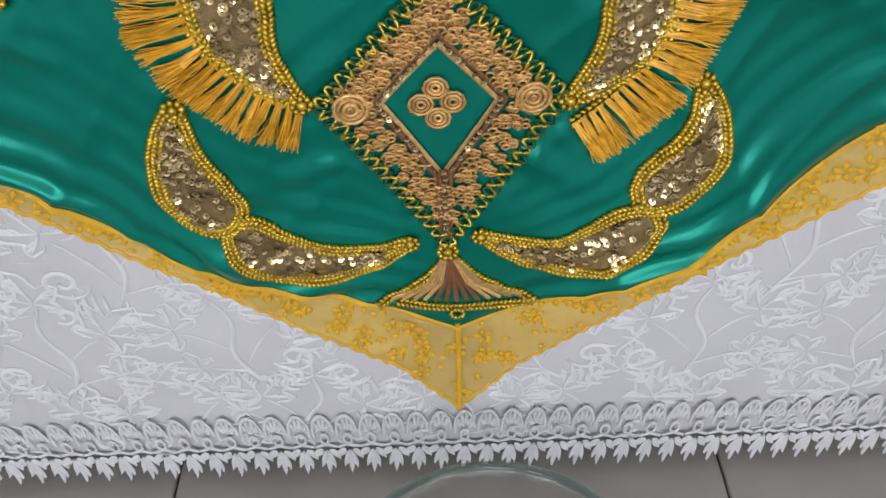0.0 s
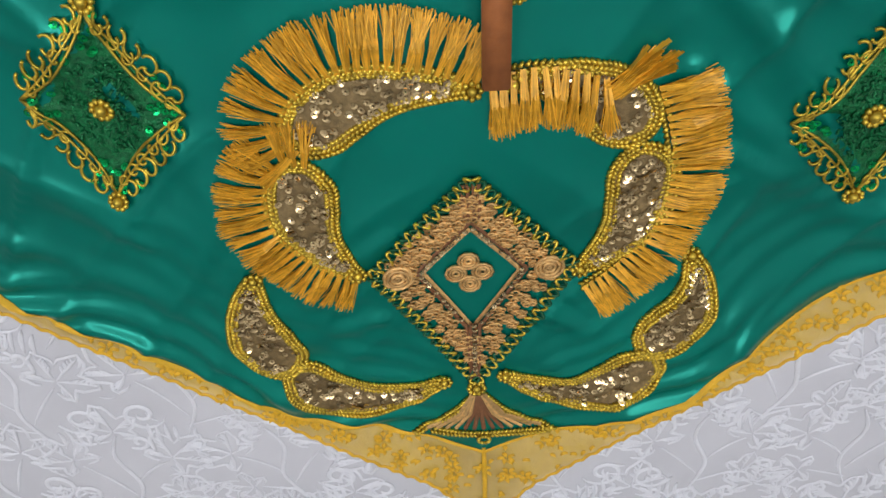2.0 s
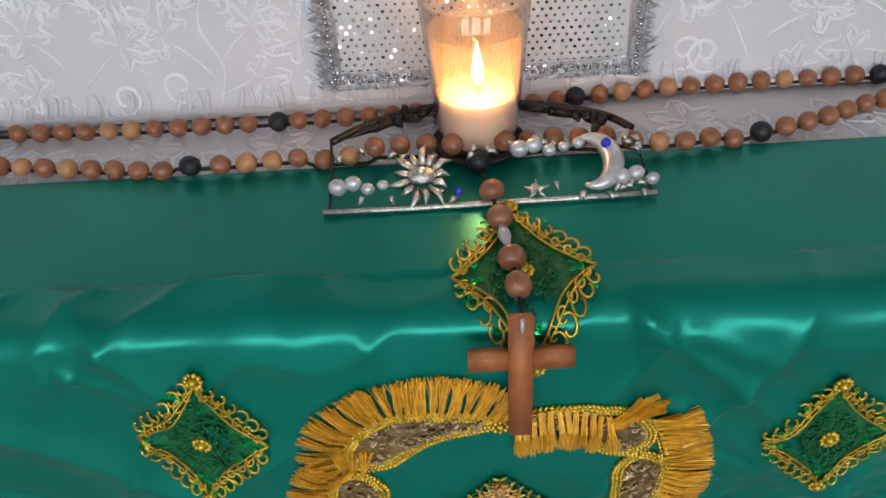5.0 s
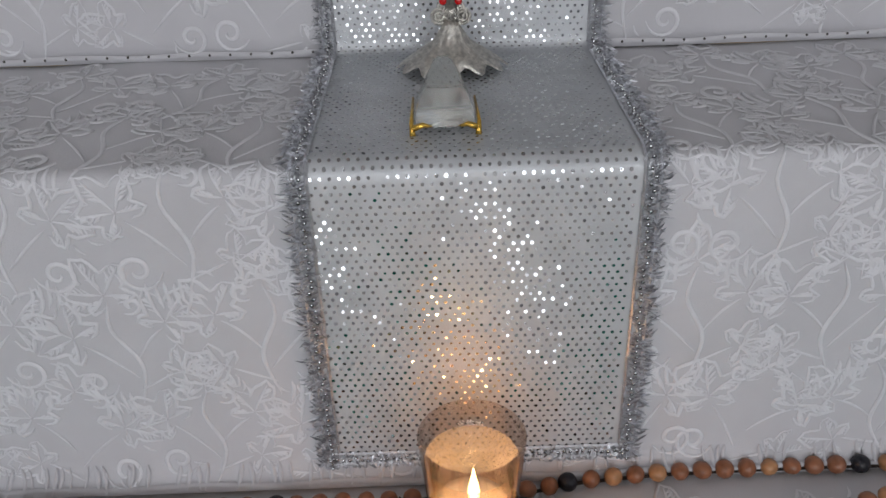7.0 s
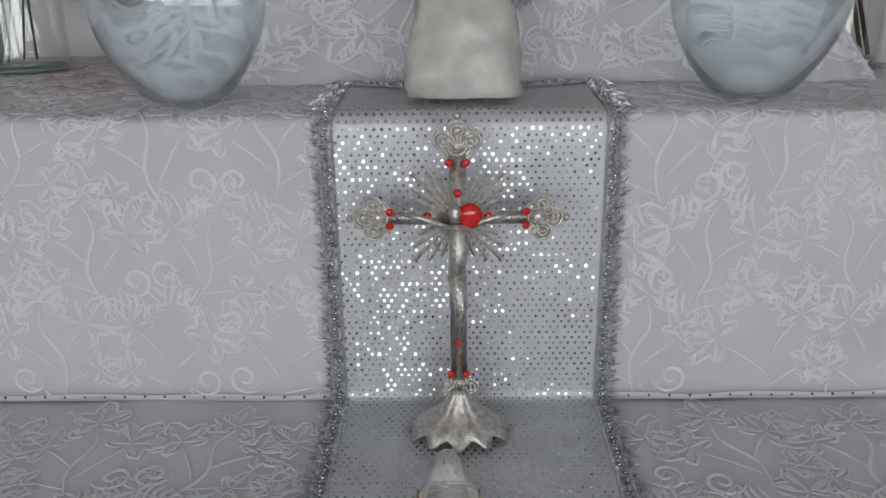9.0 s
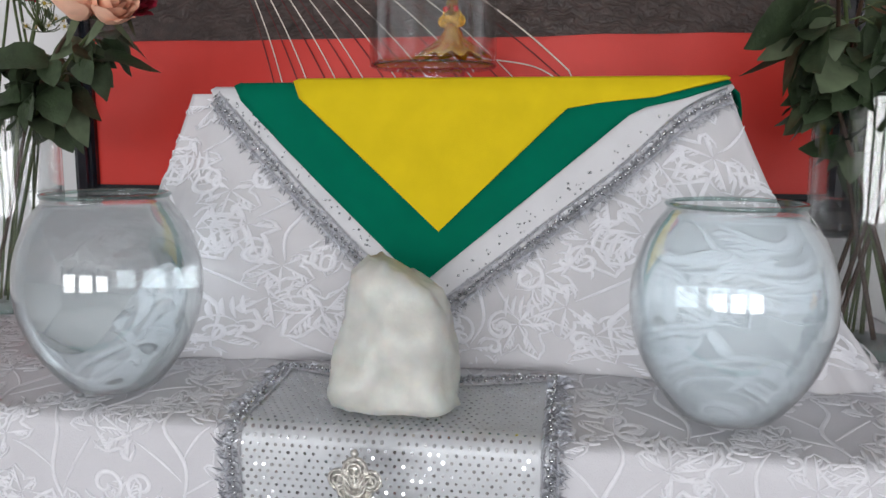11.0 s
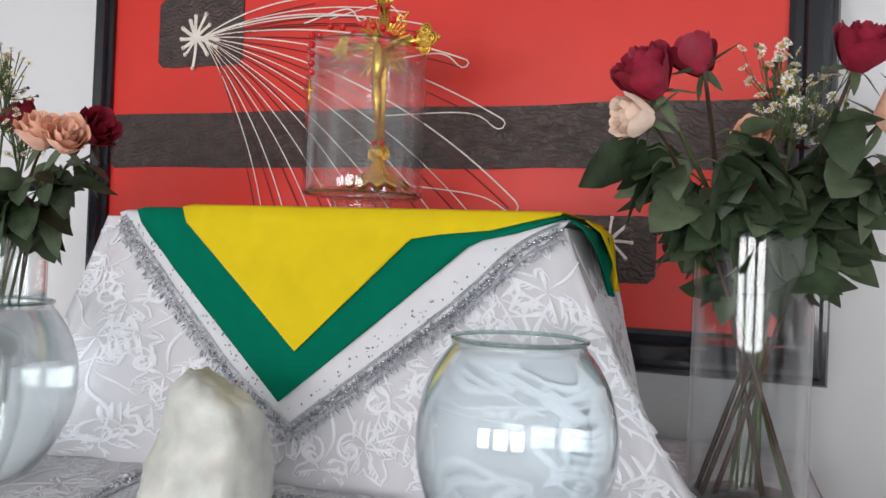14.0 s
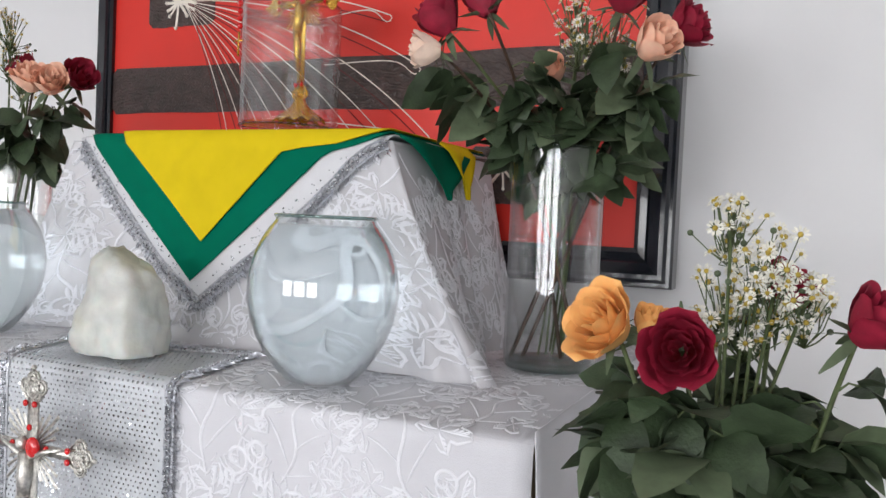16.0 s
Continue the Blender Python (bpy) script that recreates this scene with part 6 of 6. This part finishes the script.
def frame_of(d):
    d = Vector(d).normalized()
    u = d.orthogonal().normalized()
    return Matrix((u, d.cross(u), d)).transposed()


def bloom_mesh(size, openness, rng, petals=22):
    """A rose head of many curved petals, wrapped as a spiral; it points along z."""
    b = Build()
    for i in range(petals):
        t = i / (petals - 1)
        a0 = i * 2.39996
        spread = 0.75 + 0.45 * (1 - t) + rng.uniform(-0.1, 0.1)
        rb = size * (0.04 + 0.20 * t)
        rt = size * (0.10 + (0.42 + 0.38 * openness) * t ** 0.9) * rng.uniform(0.93, 1.07)
        hgt = size * (1.05 - 0.22 * t * openness - 0.10 * t) * rng.uniform(0.94, 1.04)
        curl = size * (0.02 + 0.22 * openness * t ** 2)
        nu, nv = 7, 6
        v = []
        for jv in range(nv):
            q = jv / (nv - 1)
            for iu in range(nu):
                u = iu / (nu - 1) * 2 - 1
                ang = a0 + u * spread * (0.55 + 0.45 * math.sin(math.pi * min(1, q * 0.85 + 0.15)))
                belly = math.sin(math.pi * q * 0.62)
                rr = rb + (rt - rb) * (0.15 * q + 0.85 * belly)
                tip = 1 - 0.16 * u * u * q - (0.05 * (1 - abs(u)) * 0)
                z = hgt * q * tip
                if q > 0.75:
                    k = (q - 0.75) / 0.25
                    rr += curl * k * k
                    z -= curl * 0.55 * k * k
                rr += size * 0.018 * math.sin(u * 5 + i) * q
                v.append((rr * math.cos(ang), rr * math.sin(ang), z - size * 0.35))
        b.add(v, [(jv * nu + iu, jv * nu + iu + 1, (jv + 1) * nu + iu + 1, (jv + 1) * nu + iu) for jv in range(nv - 1) for iu in range(nu - 1)])
    return b


def leaf_mesh(length, width, bend, rng):
    """A serrated pointed leaf with a folded midrib and bowed length, along x."""
    b = Build()
    n = 9
    v = []
    for i in range(n + 1):
        t = i / n
        w = width * math.sin(math.pi * t ** 0.82) ** 0.62 * (1 + (0.04 if i % 2 else -0.03)) if 0 < t < 1 else 0.0008
        z = -bend * t * t * length + 0.01 * length * math.sin(t * 7)
        for u in (-1, -0.5, 0, 0.5, 1):
            v.append((length * t - (0.04 * length * abs(u) if 0 < t < 1 else 0), w * u, z + w * 0.20 * abs(u) + 0.07 * w * math.sin(t * 9 + u * 3)))
    return b.add(v, [(i * 5 + k, i * 5 + k + 1, i * 5 + k + 6, i * 5 + k + 5) for i in range(n) for k in range(4)])


def rose(head, foot, mouth, mat, size, label, rng, tilt=None, openness=0.5, leaves=3, stem_m=None, leaf_at=(0.45, 0.8)):
    """A cut rose: stem from the foot in the vase through its mouth to the head, leaves, sepals and bloom."""
    th = thing("rose", label, "rose", foot, group="roses")
    o = Vector(foot)
    hd, mo = Vector(head) - o, Vector(mouth) - o
    end = hd - (Vector(tilt).normalized() if tilt else Vector((0, 0, 1))) * size * 0.42
    line = [Vector(p) for p in spline([(0, 0, 0), tuple(mo * 0.55 + Vector((rng.uniform(-.006, .006), rng.uniform(-.006, .006), 0))), tuple(mo), tuple(mo + (end - mo) * 0.55 + Vector((0, 0, 0.010))), tuple(end)], 26)]
    Build().tube(line, [0.0032 - 0.0010 * i / 25 for i in range(26)], 7).done("stem", stem_m or M_STEM, th, "thorny green stem")
    d = Vector(tilt) if tilt else (line[-1] - line[-4])
    rot = frame_of(d)
    bl = bloom_mesh(size, openness, rng)
    pv = [tuple(rot @ Vector(p) + hd - Vector(d).normalized() * size * 0.10) for p in bl.v]
    core = mesh("bloom", pv[:42], bl.f[:30], mat, th, "", True)
    for k in range(1, 22):
        mesh("petal", pv[42 * k:42 * (k + 1)], [tuple(i - 42 * k for i in q) for q in bl.f[30 * k:30 * (k + 1)]], mat, core, "", True)
    for k in range(5):
        a = 2 * math.pi * k / 5 + rng.random()
        lm = leaf_mesh(size * rng.uniform(0.75, 1.05), size * 0.10, 0.25, rng)
        rr = frame_of(d) @ Matrix.Rotation(a, 3, 'Z') @ Matrix.Rotation(radians(rng.uniform(-25, 35)), 3, 'Y')
        lm.v = [tuple(rr @ Vector(p) + end) for p in lm.v]
        lm.done("sepal", M_LEAF_PALE, th)
    for k in range(leaves):
        t = rng.uniform(*leaf_at)
        i = int(t * 25)
        p = line[i]
        a = rng.uniform(0, 2 * math.pi)
        outw = Vector((math.cos(a), math.sin(a), rng.uniform(-0.15, 0.4)))
        q = p + outw * rng.uniform(0.02, 0.035)
        Build().tube([p, (p + q) / 2 + Vector((0, 0, 0.006)), q], 0.0011, 5).done("leaf_stalk", M_STEM, th)
        for s_, ln in ((0, 1.0), (1, 0.75), (-1, 0.75)):
            L_ = rng.uniform(0.052, 0.080) * ln
            lm = leaf_mesh(L_, L_ * 0.36, rng.uniform(0.15, 0.75), rng)
            aa = a + s_ * 1.05 + rng.uniform(-0.2, 0.2)
            rr = Matrix.Rotation(aa, 3, 'Z') @ Matrix.Rotation(radians(rng.uniform(-30, 55)), 3, 'Y') @ Matrix.Rotation(radians(rng.uniform(-50, 50)), 3, 'X')
            lm.v = [tuple(rr @ Vector(w) + q) for w in lm.v]
            ob = lm.done("leaf", M_LEAF if rng.random() < 0.72 else M_LEAF_PALE, th)
    return th


def spray(foot, mouth, heads, label, rng, spread=0.04, n=14, petal=0.0075):
    """A branching stem of small white daisies."""
    th = thing("daisy_spray", label, "flowers", foot, group="filler flowers")
    o = Vector(foot)
    stems, pet, eye, buds = Build(), Build(), Build(), Build()
    for hd in heads:
        h = Vector(hd) - o
        mo = Vector(mouth) - o
        foot_off = Vector((rng.uniform(-0.035, 0.035), rng.uniform(-0.035, 0.035), 0))
        mo = mo + Vector((rng.uniform(-0.025, 0.025), rng.uniform(-0.02, 0.02), 0))
        stems.tube(spline([tuple(foot_off), tuple((foot_off + mo) / 2 + foot_off * -0.2), tuple(mo), tuple(mo + (h - mo) * 0.6), tuple(h)], 20), 0.0019, 6)
        for k in range(n):
            e = h + Vector((rng.gauss(0, spread * 0.6), rng.gauss(0, spread * 0.6), rng.uniform(-spread * 1.6, spread)))
            m = h + Vector((0, 0, -spread * 1.8))
            stems.tube([m + (e - m) * 0.0, m + (e - m) * 0.5 + Vector((rng.gauss(0, 0.004), rng.gauss(0, 0.004), -0.003)), e], 0.0008, 4)
            d = Vector((rng.gauss(0, 0.6), -0.55 + rng.gauss(0, 0.5), rng.uniform(0.2, 1.0)))
            R3 = frame_of(d)
            if rng.random() < 0.2:
                buds.ball(e, petal * 0.38, 6, 5)
                continue
            r = petal * rng.uniform(0.8, 1.2)
            for w in range(11):
                a = 2 * math.pi * w / 11 + rng.uniform(-0.1, 0.1)
                c, s_ = math.cos(a), math.sin(a)
                pts = [(0.25 * r * c, 0.25 * r * s_, 0), (0.7 * r * c - 0.17 * r * s_, 0.7 * r * s_ + 0.17 * r * c, 0.12 * r), (r * c, r * s_, rng.uniform(-0.1, 0.2) * r), (0.7 * r * c + 0.17 * r * s_, 0.7 * r * s_ - 0.17 * r * c, 0.12 * r)]
                pet.add([R3 @ Vector(p) + e for p in pts], [(0, 1, 2, 3)])
            eye.ball(R3 @ Vector((0, 0, 0.05 * r)) + e, 0.30 * r, 6, 4)
    stems.done("stem", M_STEM, th)
    tagged(pet.done("white_petals", M_DAISY, th, "tiny white ray petals", False), kind="stuff")
    tagged(eye.done("flower_eyes", M_DAISY_EYE, th, "tiny yellow centres"), kind="stuff")
    if buds.v:
        tagged(buds.done("flower_buds", M_LEAF_PALE, th), kind="stuff")
    return th


rng = random.Random(81)
RED, PEACH, PINK, ORANGE = "dark red rose with long stem", "peach rose with long stem", "pale pink rose with long stem", "orange-yellow rose with long stem"
# bouquet in the vase by the right end of the upper step
vx, vy, vz = 0.697, 1.085, ZT3
for head, mat, size, lab, tilt, op in (
        ((0.583, 0.900, 2.038), M_ROSE_RED, 0.052, RED, (-0.45, -0.4, 0.75), 0.28),
        ((0.628, 0.940, 2.064), M_ROSE_RED, 0.042, RED, (-0.5, 0.1, 0.8), 0.3),
        ((0.574, 0.885, 1.994), M_ROSE_PINK, 0.040, PINK, (-0.7, -0.4, 0.0), 0.2),
        ((0.794, 1.020, 2.086), M_ROSE_RED, 0.052, RED, (0.25, -0.4, 0.8), 0.4),
        ((0.834, 1.030, 2.022), M_ROSE_PEACH, 0.054, PEACH, (0.7, -0.5, 0.45), 0.25),
        ((0.866, 1.085, 2.054), M_ROSE_RED, 0.052, RED, (0.85, -0.2, 0.45), 0.45),
        ((0.690, 1.050, 1.995), M_ROSE_PEACH, 0.040, PEACH, (-0.1, -0.7, 0.4), 0.3)):
    ft = (vx - max(-0.045, min(0.045, (head[0] - vx) * 0.45)) + rng.uniform(-0.012, 0.012), vy + rng.uniform(-0.035, 0.035), vz + 0.014)
    mt = (vx + (head[0] - vx) * 0.28 + rng.uniform(-0.018, 0.018), vy + rng.uniform(-0.03, 0.03), vz + 0.31)
    rose(head, ft, mt, mat, size, lab, rng, tilt, op, 11, rng.choice((M_STEM, M_STEM_BROWN)), (0.55, 0.90))
spray((vx, vy + 0.02, vz + 0.014), (vx + 0.005, vy + 0.02, vz + 0.29), [(0.712, 1.08, 2.090), (0.735, 1.06, 2.068), (0.755, 1.09, 2.055), (0.725, 1.06, 2.045), (0.78, 1.09, 2.040)], "spray of tiny white daisies in the tall vase", rng, 0.028, 22, 0.0080)
# bouquet in the far vase
vx, vy = -0.493, 1.130
for head, mat, size, lab, tilt, op in (
        ((-0.280, 0.985, 2.005), M_ROSE_PEACH, 0.052, PEACH, (0.25, -0.4, 0.75), 0.35),
        ((-0.243, 0.995, 1.998), M_ROSE_PEACH, 0.050, PEACH, (0.6, -0.45, 0.5), 0.35),
        ((-0.262, 1.075, 2.022), M_ROSE_RED, 0.052, RED, (0.8, -0.2, 0.4), 0.4),
        ((-0.400, 1.060, 2.040), M_ROSE_RED, 0.050, RED, (-0.4, -0.5, 0.7), 0.4)):
    ft = (vx - max(-0.045, min(0.045, (head[0] - vx) * 0.45)) + rng.uniform(-0.012, 0.012), vy + rng.uniform(-0.035, 0.035), vz + 0.014)
    mt = (vx + (head[0] - vx) * 0.25, vy + (head[1] - vy) * 0.25, vz + 0.29)
    rose(head, ft, mt, mat, size, lab, rng, tilt, op, 7, rng.choice((M_STEM, M_STEM_BROWN)), (0.56, 0.90))
spray((vx, vy, vz + 0.014), (vx + 0.02, vy - 0.01, vz + 0.29), [(-0.385, 1.02, 2.11), (-0.40, 1.03, 2.06), (-0.43, 1.05, 2.13), (-0.37, 1.04, 2.02)], "tall spray of tiny white daisies in the far vase", rng, 0.026, 24, 0.0070)
# bouquet in the vase beside the steps
vx, vy, vz = 0.985, 0.640, TOP2 + 0.018
for head, mat, size, lab, tilt, op in (
        ((0.862, 0.690, 1.690), M_ROSE_ORANGE, 0.051, ORANGE, (-0.45, -0.75, 0.40), 0.5),
        ((0.934, 0.660, 1.678), M_ROSE_RED, 0.049, RED, (0.05, -0.85, 0.15), 0.45),
        ((1.010, 0.850, 1.722), M_ROSE_RED, 0.048, RED, (0.5, -0.3, 0.6), 0.35),
        ((1.085, 0.760, 1.705), M_ROSE_RED, 0.050, RED, (0.6, -0.3, 0.7), 0.35),
        ((0.900, 0.715, 1.690), M_ROSE_ORANGE, 0.034, "small yellow rosebud with long stem", (0.2, -0.3, 0.8), 0.1)):
    ft = (vx + rng.uniform(-0.04, 0.04), vy + rng.uniform(-0.03, 0.03), vz + 0.014)
    mt = (vx + (head[0] - vx) * 0.35, vy + (head[1] - vy) * 0.25, vz + 0.29)
    rose(head, ft, mt, mat, size, lab, rng, tilt, op, 17, None, (0.58, 0.93))
spray((vx, vy, vz + 0.014), (vx, vy + 0.02, vz + 0.29), [(0.955, 0.845, 1.790), (0.985, 0.840, 1.760), (1.000, 0.820, 1.725), (0.975, 0.800, 1.700), (1.030, 0.830, 1.715), (0.955, 0.80, 1.715)], "full spray of tiny white daisies beside the roses", rng, 0.026, 40, 0.0088)

# ---- glass vessel of water with the gold crucifix on the block ----
ZB = TOP4 + 0.0135
vessel = thing("glass_vessel", "clear glass cylinder on a short foot, holding a gold crucifix", "glass vessel", (0.135, 1.205, ZB))
r, h0, h1 = 0.092, 0.032, 0.260
Build().lathe([(0.0005, h0), (r - 0.008, h0), (r, h0 + 0.008), (r, h0 + 0.011), (r, h0 + 0.014), (r, h1 - 0.008), (r, h1 - 0.005), (r, h1 - 0.002), (r - 0.002, h1), (r - 0.004, h1 - 0.002), (r - 0.004, h1 - 0.005), (r - 0.004, h1 - 0.008), (r - 0.004, h0 + 0.018), (r - 0.004, h0 + 0.015), (r - 0.004, h0 + 0.012), (r - 0.010, h0 + 0.007), (0.0005, h0 + 0.007)], (0, 0, 0), 56).done("cylinder", M_THIN, vessel, "clear glass wall")
Build().lathe([(0.0005, 0.0), (0.050, 0.0), (0.050, 0.004), (0.046, 0.010), (0.046, h0 - 0.004), (0.050, h0), (0.0005, h0)], (0, 0, 0), 40).done("foot", M_THIN, vessel, "clear glass foot")
for z in (h0 + 0.004, h1):
    ring = [((r - 0.002) * math.cos(a), (r - 0.002) * math.sin(a), z) for a in np.linspace(0, 2 * math.pi, 57)]
    Build().tube(ring, 0.0022, 6, False).done("glass_edge", M_THICKRIM, vessel, "thick bright glass edge")
Build().lathe([(0.0005, h1 - 0.026), (r - 0.0045, h1 - 0.026), (r - 0.0045, h1 - 0.028), (0.0005, h1 - 0.028)], (0, 0, 0), 48).done("water_surface", M_THIN, vessel, "water surface")
red_rosary = thing("small_rosary", "small rosary of red beads with a tiny gold cross", "rosary", (0.139, 1.11, ZB + 0.2))
rng = random.Random(91)
red_first = None
pts = [(-0.052, 0.006, 0.062 - 0.0135 * k) for k in range(5)] + [(-0.048 + 0.017 * k, 0.030 - 0.004 * abs(3 - k), 0.066 + 0.014 * abs(math.sin(k * 1.1))) for k in range(8)]
for p in pts:
    if red_first is None:
        red_first = Build().ball((0, 0, 0), 0.0055, 8, 6).done("red_bead", M_REDGEM, red_rosary)
        ob = red_first
    else:
        ob = new("red_bead", red_first.data)
        ob.parent = red_rosary
    ob.location = p
Build().tube([(-0.053, 0.006, -0.002), (-0.054, 0.006, -0.045)], 0.0016, 6).done("cross_upright", M_GOLDMETAL, red_rosary)
Build().tube([(-0.064, 0.006, -0.018), (-0.043, 0.006, -0.018)], 0.0016, 6).done("cross_arm", M_GOLDMETAL, red_rosary)

# ---- glass bowl on the floor in front of the altar ----
fbowl = thing("floor_bowl", "wide clear glass bowl standing on the tiles", "glass bowl", (0.191, -0.101, FLOOR + 0.002))
FBH, FBR = 0.143, 0.140
prof = [(0.0005, 0.0), (0.07, 0.0), (0.078, 0.004)] + [(0.078 + (FBR - 0.078) * math.sin(t * math.pi / 2) ** 0.8, 0.004 + (FBH - 0.004) * t) for t in np.linspace(0.08, 1, 10)]
prof += [(r0 - 0.005, z + 0.0015) for r0, z in prof[:1:-1]] + [(0.0005, 0.006)]
Build().lathe(prof, (0, 0, 0), 64).done("bowl", M_THIN, fbowl, "clear glass wall")
ring = [((FBR - 0.002) * math.cos(a), (FBR - 0.002) * math.sin(a), FBH) for a in np.linspace(0, 2 * math.pi, 65)]
Build().tube(ring, 0.0042, 8, False).done("rim", M_THICKRIM, fbowl, "thick rolled glass rim")

# ---- window frames behind the camera ----
M_ALU = material("white_window_frame", (0.75, 0.75, 0.75), 0.5, vary=0.03, scale=20)
for k, wx in enumerate((-1.6, 0.15, 1.9)):
    th = thing(f"window_{k + 1}", "white framed window with a mullion cross", "window", (wx, YF - 0.09, WIN_Z), kind="structure")
    a, c = WIN_W / 2, WIN_H / 2
    for lo, hi in (((-a, 0, -c), (a, 0.04, -c + 0.05)), ((-a, 0, c - 0.05), (a, 0.04, c)), ((-a, 0, -c + 0.051), (-a + 0.05, 0.04, c - 0.051)), ((a - 0.05, 0, -c + 0.051), (a, 0.04, c - 0.051)), ((-0.025, 0, -c + 0.051), (0.025, 0.04, c - 0.051))):
        Build().box(lo, hi, 0.004).done("frame_bar", M_ALU, th, smooth=False)
